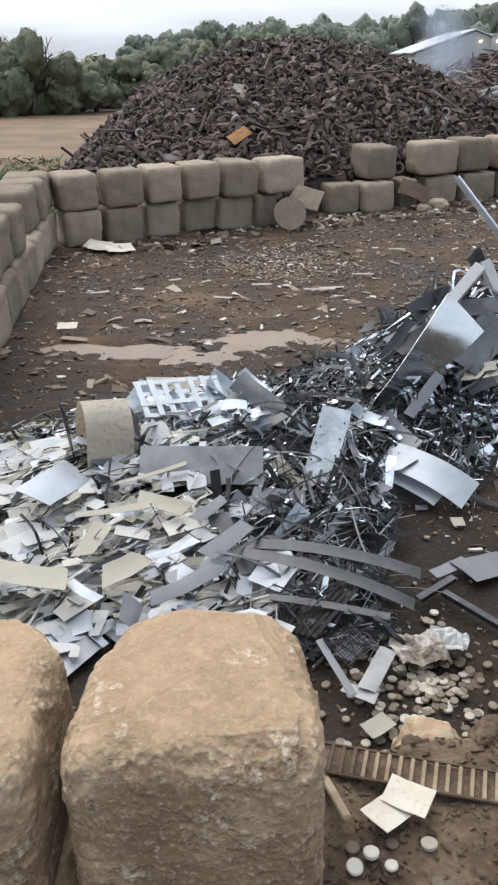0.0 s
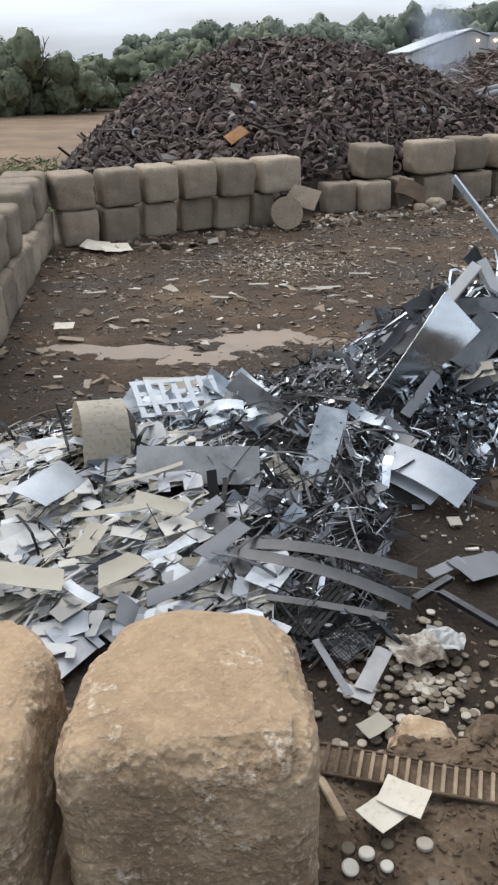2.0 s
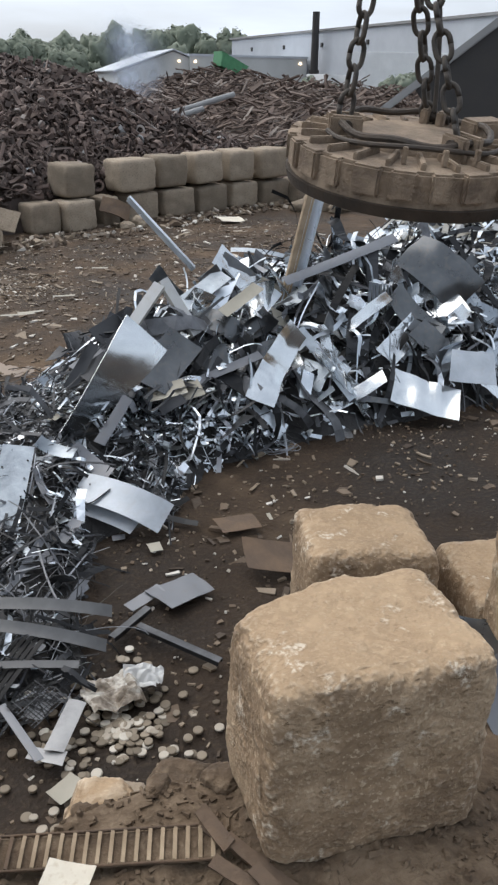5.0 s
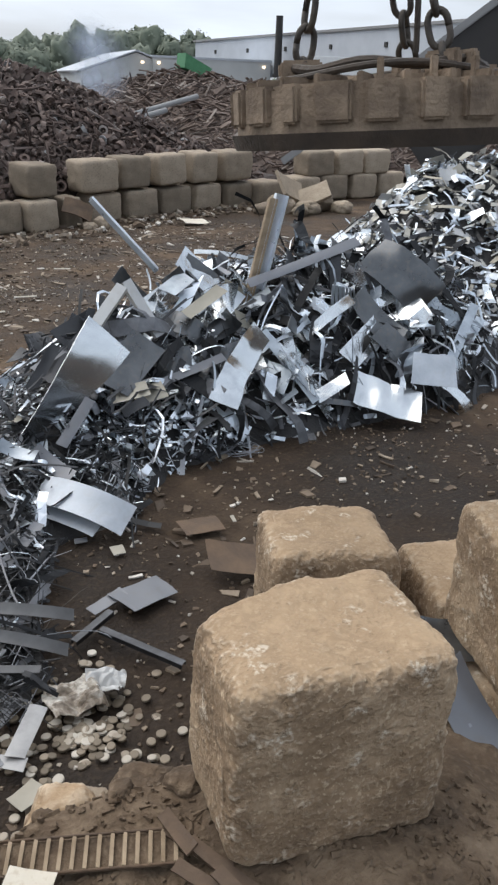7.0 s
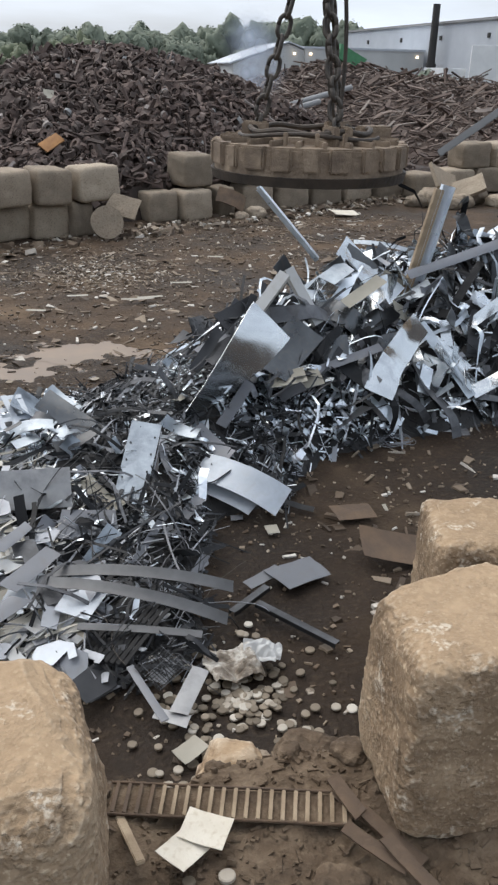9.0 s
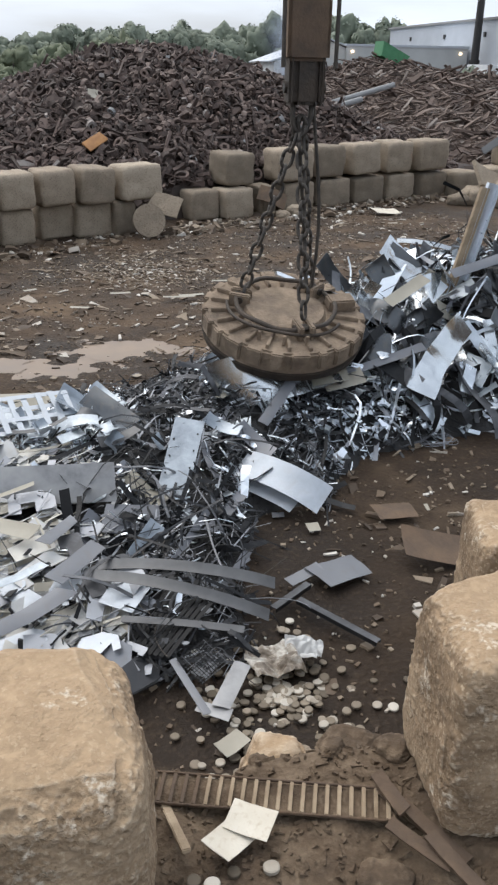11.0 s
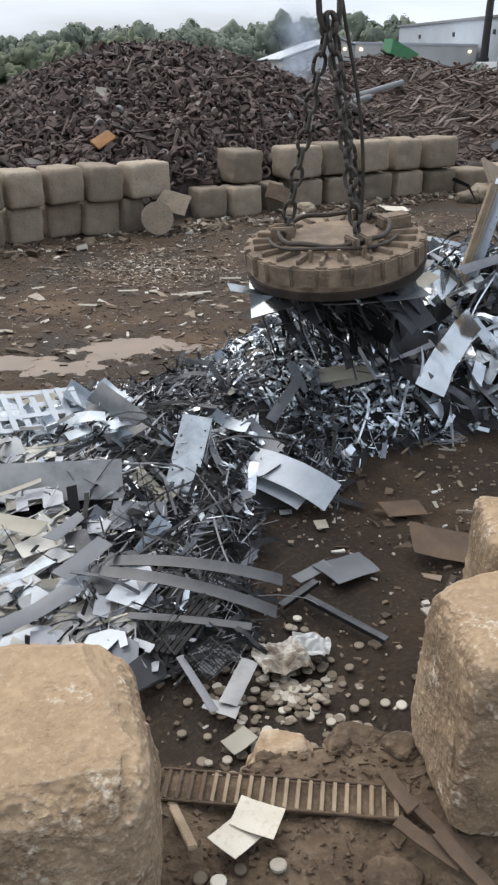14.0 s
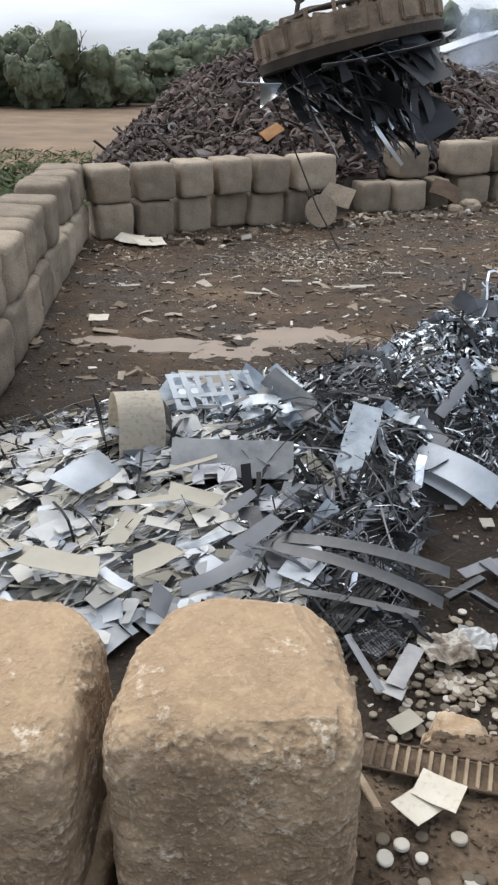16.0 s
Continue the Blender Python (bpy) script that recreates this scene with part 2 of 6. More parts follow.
M_ROAD = mat("pale_dirt", [(0.32, (0.11, 0.072, 0.042)), (0.52, (0.18, 0.12, 0.072)), (0.72, (0.25, 0.175, 0.11))], 0.4, (0.85, 1.0), 0, 0.3, 6)
M_PUDDLE = mat("muddy_water", [(0.35, (0.15, 0.11, 0.08)), (0.65, (0.25, 0.19, 0.142))], 1.5, (0.35, 0.65), 0, 0.02, 14)
M_RUSTPLATE = mat("rusty_plate", [(0.3, (0.07, 0.048, 0.034)), (0.7, (0.17, 0.115, 0.075))], 4, (0.7, 0.95), 0.1, 0.3, 40)
M_TRUCK = mat("dark_truck_paint", [(0.3, (0.016, 0.015, 0.015)), (0.7, (0.035, 0.032, 0.03))], 2, (0.5, 0.75), 0, 0.1, 20)
M_COIN = mat("pale_slugs", [(0.0, (0.10, 0.08, 0.056)), (0.55, (0.24, 0.2, 0.15)), (1.0, (0.55, 0.52, 0.46))], 6, (0.5, 0.8), 0.2, 0.1, 40, "island", mixed=0.4)


# ---- builders ----
def part(name, bm, material, parent=None, label="", smooth=False):
    """Links a bmesh as one mesh object, under a thing or part if one is given."""
    me = bpy.data.meshes.new(name)
    bm.to_mesh(me)
    bm.free()
    if smooth:
        me.polygons.foreach_set("use_smooth", [True] * len(me.polygons))
    me.materials.append(material)
    ob = new(name, me)
    if parent is not None:
        ob.parent = parent
    if label:
        ob["label"] = label
    return ob


def raw(name, verts, faces, material, smooth=False):
    me = bpy.data.meshes.new(name)
    me.from_pydata(verts, [], faces)
    if smooth:
        me.polygons.foreach_set("use_smooth", [True] * len(me.polygons))
    me.materials.append(material)
    return me


def box(sx, sy, sz, m=None, bevel=0.0, bm=None):
    """A box of that size about the origin, moved by m, bevelled, into bm."""
    own = bmesh.new()
    bmesh.ops.create_cube(own, size=1.0, matrix=Matrix.Diagonal((sx, sy, sz, 1)))
    if bevel:
        bmesh.ops.bevel(own, geom=own.edges[:], offset=bevel, segments=2, affect="EDGES")
    return joined(own, m, bm)


def joined(own, m, bm):
    if m is not None:
        own.transform(m)
    if bm is None:
        return own
    tmp = bpy.data.meshes.new("tmp")
    own.to_mesh(tmp)
    own.free()
    bm.from_mesh(tmp)
    bpy.data.meshes.remove(tmp)
    return bm


def cyl(r, h, m=None, bm=None, seg=16, r2=None):
    own = bmesh.new()
    bmesh.ops.create_cone(own, cap_ends=True, segments=seg, radius1=r, radius2=r if r2 is None else r2, depth=h)
    return joined(own, m, bm)


def tube(points, r, seg=8, bm=None):
    """A round bar along a line of points."""
    own = bm or bmesh.new()
    pts = [Vector(p) for p in points]
    rings = []
    for i, p in enumerate(pts):
        d = (pts[min(i + 1, len(pts) - 1)] - pts[max(i - 1, 0)]).normalized()
        a = d.orthogonal().normalized() if not rings else (side - d * side.dot(d)).normalized()
        side = a
        c = d.cross(a)
        rings.append([own.verts.new(p + r * (a * math.cos(k * math.tau / seg) + c * math.sin(k * math.tau / seg))) for k in range(seg)])
    for q, s in zip(rings, rings[1:]):
        for k in range(seg):
            own.faces.new((q[k], q[(k + 1) % seg], s[(k + 1) % seg], s[k]))
    own.faces.new(rings[0][::-1])
    own.faces.new(rings[-1])
    return own


def stone(sx, sy, sz, cuts, power, rough, seed, lump=2.5, chops=()):
    """A cast block with worn, rounded edges and a rough skin."""
    bm = bmesh.new()
    bmesh.ops.create_cube(bm, size=2.0)
    bmesh.ops.subdivide_edges(bm, edges=bm.edges[:], cuts=cuts, use_grid_fill=True)
    o = Vector((seed * 7.31, seed * 3.17, seed * 1.7))
    for v in bm.verts:
        c = v.co
        k = (abs(c.x) ** power + abs(c.y) ** power + abs(c.z) ** power) ** (-1 / power)
        m = max(abs(c.x), abs(c.y), abs(c.z))
        p = c * (k * m)
        p = Vector((p.x * sx / 2, p.y * sy / 2, p.z * sz / 2))
        trodden = 1 - 0.75 * max(0.0, min(1.0, (c.z - 0.8) / 0.15)) * max(0.0, min(1.0, (0.92 - max(abs(c.x), abs(c.y))) / 0.2))
        d = noise.noise(p * lump + o) * 0.6 + noise.noise(p * lump * 3 + o) * 0.3 + (noise.noise(p * lump * 9 + o) * 0.16 + noise.noise(p * lump * 20 + o) * 0.10) * trodden
        q = p.copy()
        for normal, reach in chops:
            normal = Vector(normal).normalized()
            over = q.dot(normal) - reach
            if over > 0:
                q -= normal * over * (0.72 + 0.3 * noise.noise(p * 5 + o))
        edge = sum(1 for a, b in zip(c, (1, 1, 1)) if abs(a) > 0.8)
        d -= (0.5 if edge > 1 else 0.18) * max(0.0, noise.noise(p * lump * 5 + o * 2) - 0.05)
        v.co = q + p.normalized() * d * rough
    bmesh.ops.recalc_face_normals(bm, faces=bm.faces)
    return bm


def bent(L, W, T=0.003, bend=0.0, twist=0.0, fold=0.0, segs=8, kink=0.5, wave=0.0, dent=0.035, cup=0.12, skew=0.16):
    """A sheet L long and W wide: bend arches it (radians in all), fold turns it at kink, twist winds it; dented, cupped across and cut askew; flat side up."""
    bm = bmesh.new()
    own = Vector((L * 13.7, W * 91.3, bend * 7.1 + twist * 3.3))
    rows, p, a = [], Vector((0, 0, 0)), -bend / 2
    for i in range(segs + 1):
        u = i / segs
        rows.append((p.copy(), a, twist * (u - 0.5)))
        ang = a + (fold if u >= kink else 0)
        p = p + Vector((math.cos(ang), 0, math.sin(ang))) * (L / segs)
        a += bend / segs
    mid = sum((r[0] for r in rows), Vector()) / len(rows)
    slants = [skew * noise.noise(own + Vector((k * 5.3, 0, 0))) * 2 for k in (1, 2)]
    narrow = [1 - 1.4 * skew * abs(noise.noise(own + Vector((0, k * 4.1, 0)))) for k in (1, 2)]
    cols = (-1, -0.5, 0, 0.5, 1)
    tops, lows = [], []
    for i, (q, a, tw) in enumerate(rows):
        u = i / segs
        ang = a + (fold if u >= kink else 0)
        up = Vector((-math.sin(ang), 0, math.cos(ang)))
        fore = Vector((math.cos(ang), 0, math.sin(ang)))
        across = Vector((0, math.cos(tw), 0)) + up * math.sin(tw)
        q = q - mid + up * wave * math.sin(i * 1.9)
        slant = slants[0] * (1 - u) + slants[1] * u
        wide = W / 2 * (narrow[0] * (1 - u) + narrow[1] * u)
        line = []
        for c in cols:
            r = q + across * c * wide + fore * c * slant * W / 2
            z = dent * W * noise.noise(Vector((u * L, c * W / 2, 0)) * (2.2 / W) + own) + cup * W * (c * c - 0.5) * noise.noise(own * 1.7) * 0.7
            line.append(r + up * z)
        tops.append([bm.verts.new(r + up * T / 2) for r in line])
        lows.append([bm.verts.new(r - up * T / 2) for r in line])
    K = len(cols) - 1
    for i in range(segs):
        for k in range(K):
            bm.faces.new((tops[i][k], tops[i + 1][k], tops[i + 1][k + 1], tops[i][k + 1]))
            bm.faces.new((lows[i][k + 1], lows[i + 1][k + 1], lows[i + 1][k], lows[i][k]))
        bm.faces.new((lows[i][0], lows[i + 1][0], tops[i + 1][0], tops[i][0]))
        bm.faces.new((tops[i][K], tops[i + 1][K], lows[i + 1][K], lows[i][K]))
    for k in range(K):
        bm.faces.new((tops[0][k], tops[0][k + 1], lows[0][k + 1], lows[0][k]))
        bm.faces.new((lows[-1][k], lows[-1][k + 1], tops[-1][k + 1], tops[-1][k]))
    bmesh.ops.recalc_face_normals(bm, faces=bm.faces)
    return bm


def channel(L, W, H, T=0.004):
    """A folded U channel along x."""
    bm = box(L, W, T, pose(0, 0, H / 2))
    box(L, T, H, pose(0, W / 2, 0), bm=bm)
    box(L, T, H, pose(0, -W / 2, 0), bm=bm)
    return bm


def thing(name, bm, material, m, label, category, group="", kind="", smooth=False):
    if category in ("sheet metal", "card"):
        for e in bm.edges:
            e.smooth = e.calc_face_angle(0) < 0.6
        smooth = True
    ob = part(name, bm, material, smooth=smooth)
    ob.matrix_basis = m
    return tagged(ob, label, category, group, kind)


def ridge(line, x, y):
    """Height of a heap whose crest runs along line: rows of x, y, height, half width towards the camera, half width beyond."""
    best = 0.0
    for (x0, y0, h0, f0, b0), (x1, y1, h1, f1, b1) in zip(line, line[1:]):
        dx, dy = x1 - x0, y1 - y0
        u = min(1, max(0, ((x - x0) * dx + (y - y0) * dy) / (dx * dx + dy * dy)))
        qx, qy = x0 + u * dx, y0 + u * dy
        w = (f0 + u * (f1 - f0)) if y < qy else (b0 + u * (b1 - b0))
        d = math.hypot(x - qx, y - qy) / w
        if d < 1:
            best = max(best, (h0 + u * (h1 - h0)) * (1 - d) ** 0.85 * (1 + 0.15 * d))
    return best


HEAP = [(-3.2, 5.6, 0.14, 1.5, 1.6), (-2.0, 5.9, 0.26, 1.7, 1.4), (-1.0, 6.2, 0.36, 2.1, 1.7), (0.2, 6.5, 0.45, 1.95, 2.1), (1.1, 7.1, 0.60, 1.3, 1.7), (1.9, 7.9, 0.85, 1.4, 1.5),
        (2.9, 8.5, 1.1, 1.6, 1.6), (3.9, 8.9, 1.40, 1.7, 1.7), (5.0, 9.1, 1.5, 1.8, 1.8), (6.2, 9.3, 1.35, 1.7, 1.7), (7.2, 9.6, 0.5, 1.2, 1.2)]
TANGLE = [(-0.2, 4.7, 0.16, 0.7, 0.8), (0.4, 4.6, 0.2, 0.8, 0.8), (0.9, 4.4, 0.1, 0.6, 0.6)]
WHITEHEAP = [(7.4, 12.5, 0.9, 1.6, 1.6), (8.8, 12.7, 2.2, 2.6, 2.0), (10.2, 12.5, 2.35, 2.6, 2.0), (12.0, 12.2, 2.0, 2.4, 2.0)]
PILE = [(-4.3, 26.8, 1.1, 1.1, 1.4), (-3.7, 26.8, 2.1, 2.3, 3), (-2.4, 27, 2.8, 4.5, 3.2), (-0.6, 27, 3.45, 7.5, 4.2), (0.3, 27, 3.75, 8, 6), (2.0, 27, 3.75, 8, 6), (3.4, 27, 3.5, 7.5, 6),
        (4.4, 27, 3.2, 6.5, 6), (5.6, 27.3, 2.5, 5.5, 5), (7.5, 28, 1.5, 5, 5), (9.5, 29, 0.9, 4.5, 4)]
REDPILE = [(8.5, 43, 1.3, 9, 6), (11, 43.6, 2.2, 10, 6), (13.4, 43.2, 3.8, 13, 6), (16, 42.5, 3.3, 13, 6), (19, 41.5, 3.1, 13, 6), (22, 40, 3.0, 12, 6), (27, 39, 2.6, 11, 6), (33, 38, 2.4, 11, 6)]


# spots where single large sheets lie free of loose strips
CLEAR = ((1.44, 5.91, 0.34), (0.66, 5.9, 0.2), (-1.2, 5.85, 0.24), (-0.2, 5.55, 0.16), (-0.6, 5.55, 0.16), (0.45, 4.6, 0.12), (1.3, 6.75, 0.2))

# the line along which the heap's near foot meets the mud
FOOT_X, FOOT_Y = (0.6, 0.9, 1.0, 1.15, 1.82, 2.4, 3.94, 6.1, 7.4), (3.4, 3.95, 4.9, 5.68, 5.8, 6.7, 7.15, 7.55, 8.2)


def heap_top(x, y):
    h = max(ridge(HEAP, x, y), ridge(TANGLE, x, y))
    if x > 0.6:
        h *= min(1.0, max(0.0, (y - float(np.interp(x, FOOT_X, FOOT_Y))) / 0.3 + 0.2))
    return h


def mound(name, top, x0, x1, y0, y1, step, material, rough, label, category):
    """The solid core of a heap, as one sheet that sinks into the ground round its foot."""
    nx, ny = int((x1 - x0) / step) + 1, int((y1 - y0) / step) + 1
    verts = []
    for j in range(ny):
        for i in range(nx):
            x, y = x0 + i * step, y0 + j * step
            h = top(x, y)
            verts.append((x, y, h - 0.06 + (rough * noise.noise((x * 3, y * 3, 0)) if h > 0.02 else -0.04)))
    faces = [(j * nx + i, j * nx + i + 1, (j + 1) * nx + i + 1, (j + 1) * nx + i) for j in range(ny - 1) for i in range(nx - 1)]
    faces = [f for f in faces if max(verts[k][2] for k in f) > -0.09]
    return tagged(new(name, raw(name, verts, faces, material)), label, category, kind="stuff")


def scatter(name, n, top, area, material, length, width, thick, tilt, label, category, seed, bend=0.5, sink=0.02, lift=0.08, least=0.03, keep=None, along=None, segs=3, curl=0.0):
    """Many loose pieces on a heap, each a small bent plate of its own, joined as stuff."""
    rng = random.Random(seed)
    verts, faces, made = [], [], 0
    for _ in range(n * 12):
        if made >= n:
            break
        x, y = rng.uniform(area[0], area[1]), rng.uniform(area[2], area[3])
        h = top(x, y)
        if h < least or (keep and not keep(x, y, rng)) or (top is heap_top and any(math.hypot(x - cx, y - cy) < r for cx, cy, r in CLEAR)):
            continue
        e = 0.12
        nrm = Vector((-(top(x + e, y) - top(x - e, y)) / (2 * e), -(top(x, y + e) - top(x, y - e)) / (2 * e), 1))
        nrm = (nrm.normalized() + Vector((rng.gauss(0, tilt), rng.gauss(0, tilt), 0))).normalized()
        yaw = rng.uniform(0, math.tau) if along is None else math.atan2(nrm.y, nrm.x) + rng.gauss(0, 0.45) if along == "down" else along + rng.gauss(0, 0.5)
        d = Vector((math.cos(yaw), math.sin(yaw), 0))
        d = (d - nrm * d.dot(nrm)).normalized()
        a = nrm.cross(d)
        L = length[0] * (length[1] / length[0]) ** (rng.random() ** 1.4)
        W = min(L, width[0] * (width[1] / width[0]) ** (rng.random() ** 1.4))
        T = rng.uniform(*thick)
        c = Vector((x, y, h - sink + rng.random() ** 2 * lift))
        base, bow, tw, skew = len(verts), rng.gauss(0, bend) * L, rng.gauss(0, 0.25), rng.uniform(0.75, 1.0)
        turn, phase = rng.gauss(0, curl), rng.uniform(0, math.tau)
        taper = rng.uniform(-0.25, 0.25)
        for k in range(segs + 1):
            u = k / segs - 0.5
            w = W / 2 * (1 + taper * u) * (1 if k <= segs / 2 else skew)
            q = c + d * (u * L) + nrm * (bow * (0.25 - u * u) + turn * L * 0.12 * math.sin(u * 7 + phase)) + a * (turn * L * 0.1 * math.sin(u * 5 + 2 * phase))
            s = a * math.cos(tw * u + turn * u * 2) + nrm * math.sin(tw * u + turn * u * 2)
            verts += [q - s * w - nrm * T / 2, q + s * w - nrm * T / 2, q + s * w + nrm * T / 2, q - s * w + nrm * T / 2]
        for k in range(segs):
            b = base + 4 * k
            faces += [(b + i, b + (i + 1) % 4, b + 4 + (i + 1) % 4, b + 4 + i) for i in range(4)]
        e = base + 4 * segs
        faces += [(base + 3, base + 2, base + 1, base), (e, e + 1, e + 2, e + 3)]
        made += 1
    return tagged(new(name, raw(name, verts, faces, material)), label, category, kind="stuff")


# ---- ground ----
BASINS = [(-1.8, 9.95, 0.7, 0.2, 0.05), (-0.85, 9.7, 0.9, 0.38, 0.055), (0.4, 10.45, 0.8, 0.28, 0.05), (1.5, 3.75, 0.35, 0.3, 0.02)]


def ground_height(x, y):
    h = 0.03 * noise.noise((x * 0.35, y * 0.35, 3.1)) + 0.02 * noise.noise((x * 2.7, y * 3.4, 7.7)) + 0.025 * noise.noise((x * 1.6, y * 1.6, 0.4)) + 0.03 * noise.noise((x * 4.5, y * 4.5, 0.9)) + 0.018 * noise.noise((x * 8, y * 8, 2.9))
    for bx, by, rx, ry, deep in BASINS:
        q = ((x - bx) / rx) ** 2 + ((y - by) / ry) ** 2
        if q < 6:
            h -= deep * math.exp(-q)
    if y > 25:
        h *= max(0.0, 1 - (y - 25) / 20)
    if -8 < x < 14 and y < 4:
        h += 0.30 * max(0.0, min(1.0, (3.3 - y) / 0.9)) * (0.8 + 0.35 * noise.noise((x * 2.2, y * 2.2, 5)))
    return h


def stations(dense, step, reach):
    vals, v, s = [], dense[0], step
    while v < dense[1]:
        vals.append(v)
        v += step
    out = list(vals)
    v, s = dense[1], step
    while v < reach:
        out.append(v)
        s *= 1.25
        v += s
    out.append(reach)
    v, s = dense[0], step
    while v > -reach:
        s *= 1.25
        v -= s
        out.insert(0, max(v, -reach))
    return out


def build_ground():
    xs, ys = stations((-5.5, 9.5), 0.09, 2500), stations((2.0, 20.0), 0.09, 2500)
    verts = [(x, y, ground_height(x, y)) for y in ys for x in xs]
    w = len(xs)
    faces = [(j * w + i, j * w + i + 1, (j + 1) * w + i + 1, (j + 1) * w + i) for j in range(len(ys) - 1) for i in range(w - 1)]
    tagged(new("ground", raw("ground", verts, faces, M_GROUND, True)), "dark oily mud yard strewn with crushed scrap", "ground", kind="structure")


build_ground()


def patch(name, cx, cy, rx, ry, z, material, label, category, seed, kind="structure"):
    """A thin puddle or dirt spread with an uneven rim."""
    bm = bmesh.new()
    rim = []
    for k in range(72):
        a = k / 72 * math.tau
        r = 1 + 0.55 * noise.noise((math.cos(a) * 1.6, math.sin(a) * 1.6, seed)) + 0.2 * noise.noise((math.cos(a) * 5, math.sin(a) * 5, seed))
        rim.append(bm.verts.new((cx + rx * r * math.cos(a), cy + ry * r * math.sin(a), z)))
    bm.faces.new(rim)
    ob = part(name, bm, material)
    return tagged(ob, label, category, kind=kind)


# ---- block walls ----
def far_wall():
    """Two courses of cast blocks along the back of the bay and down its side."""
    meshes = []
    for k in range(5):
        bm = stone(1, 1, 1, 11, 10, 0.07, 11 + k, 2.2)
        me = bpy.data.meshes.new("block")
        bm.to_mesh(me)
        bm.free()
        me.polygons.foreach_set("use_smooth", [True] * len(me.polygons))
        me.materials.append(M_FARBLOCK)
        meshes.append(me)
    rng = random.Random(4)

    def block(parent, x, y, z, w, d, h, yaw):
        ob = new("block", rng.choice(meshes))
        ob.parent = parent
        ob.matrix_basis = pose(x, y, z + h / 2, rng.uniform(-2, 2), rng.uniform(-2, 2), yaw + rng.uniform(-3, 3)) @ Matrix.Diagonal((w, d, h, 1))

    back = tagged(new("wall_back"), "two courses of weathered cast concrete blocks", "block wall", kind="structure")
    # (x, y) of the faces' line, from the corner towards the far end
    low = [(-3.35, 16.1), (-2.6, 16.45), (-1.9, 17.1), (-1.2, 17.8), (-0.42, 18.0), (0.22, 18.15), (2.12, 19.85), (2.98, 20.05), (3.75, 20.6), (4.7, 21.35), (5.8, 21.9), (6.9, 22.5), (8.0, 23.1), (9.1, 23.5), (10.2, 23.7)]
    wide = [0.74, 0.72, 0.72, 0.78, 0.82, 0.5, 0.82, 0.82, 0.5, 1.0, 1.05, 1.05, 1.05, 1.0, 1.0]
    for (x, y), w in zip(low, wide):
        block(back, x, y + 0.35, -0.02, w, 0.75, 0.70 + 0.002 * (y - 16), 28)
    high = [(-3.4, 16.1, 0.78), (-2.55, 16.5, 0.76), (-1.82, 17.0, 0.73), (-1.08, 17.45, 0.74), (-0.3, 17.8, 0.76), (0.62, 18.2, 0.95), (3.0, 20.4, 0.86), (4.55, 21.2, 1.1), (5.6, 21.85, 0.95), (6.75, 22.4, 0.95), (7.85, 23.0, 0.95), (9.0, 23.4, 1.05)]
    for x, y, w in high:
        block(back, x, y + 0.35, 0.68 + 0.02 * (y - 16) / 2, w, 0.8, 0.68 + 0.018 * (y - 16), 26)
    for x, y, z, w in ((11.6, 24.6, 0, 1.1), (12.8, 25.0, 0, 1.1), (14.0, 25.3, 0, 1.1), (12.2, 24.9, 0.74, 1.1), (13.4, 25.2, 0.74, 1.1), (14.6, 25.6, 0.74, 1.1), (15.3, 25.8, 0, 1.1)):
        block(back, x, y, z, w, 0.8, 0.76, 16)
    side = tagged(new("wall_side"), "two courses of weathered cast concrete blocks", "block wall", kind="structure")
    for k in range(11):
        y = 6.2 + k * 0.95
        x = -2.92 - 0.105 * (y - 7.9)
        block(side, x - 0.35, y, -0.02, 0.78, 0.9, 0.72, 4)
        if k != 7:
            block(side, x - 0.40 - 0.03 * (k % 3), y + 0.3, 0.69, 0.8, 0.88, 0.70, 5)


far_wall()


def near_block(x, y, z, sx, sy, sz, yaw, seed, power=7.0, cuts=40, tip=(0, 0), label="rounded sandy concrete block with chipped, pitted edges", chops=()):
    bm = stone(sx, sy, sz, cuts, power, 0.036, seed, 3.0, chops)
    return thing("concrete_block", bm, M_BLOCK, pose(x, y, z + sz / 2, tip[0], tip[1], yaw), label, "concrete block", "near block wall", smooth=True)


near_block(-0.16, 2.10, 0.72, 0.81, 0.80, 0.82, 0, 1, 6.5, 120, chops=(((-0.74, 0.67, 0.12), 0.33), ((0.85, 0.45, 0.3), 0.42), ((0.6, 0.2, 0.75), 0.47), ((0, 0.75, 0.66), 0.47), ((0.1, -0.75, 0.66), 0.5)))
near_block(-1.03, 2.08, 0.71, 0.80, 0.82, 0.78, -2, 2, 7, 90, chops=(((0.7, 0.7, 0.1), 0.42),))
near_block(1.72, 2.38, 0.72, 0.86, 0.66, 0.82, -3, 3, 11, 110, chops=(((-0.28, 0.95, 0.1), 0.29), ((-0.7, 0.7, 0), 0.42)))
near_block(-0.17, 2.12, 0.0, 0.82, 0.8, 0.73, 2, 4, 8, 20)
near_block(-1.03, 2.10, 0.0, 0.82, 0.8, 0.72, -2, 5, 8, 20)
near_block(1.76, 2.36, 0.0, 0.74, 0.60, 0.72, -2, 6, 8, 24)
near_block(0.72, 2.22, -0.15, 0.92, 0.80, 0.72, 3, 7, 8, 30, label="dirt-covered concrete block of the lower course")
near_block(2.47, 3.78, 0.0, 0.74, 0.62, 1.04, -12, 8, 10, 80)
near_block(3.36, 3.52, 0.0, 0.80, 0.72, 0.78, -10, 9, 10, 50)
near_block(3.22, 2.72, 0.70, 0.84, 0.84, 0.78, -8, 10, 10, 60)
near_block(3.22, 2.74, 0.0, 0.84, 0.84, 0.71, 12, 12, 8, 20)
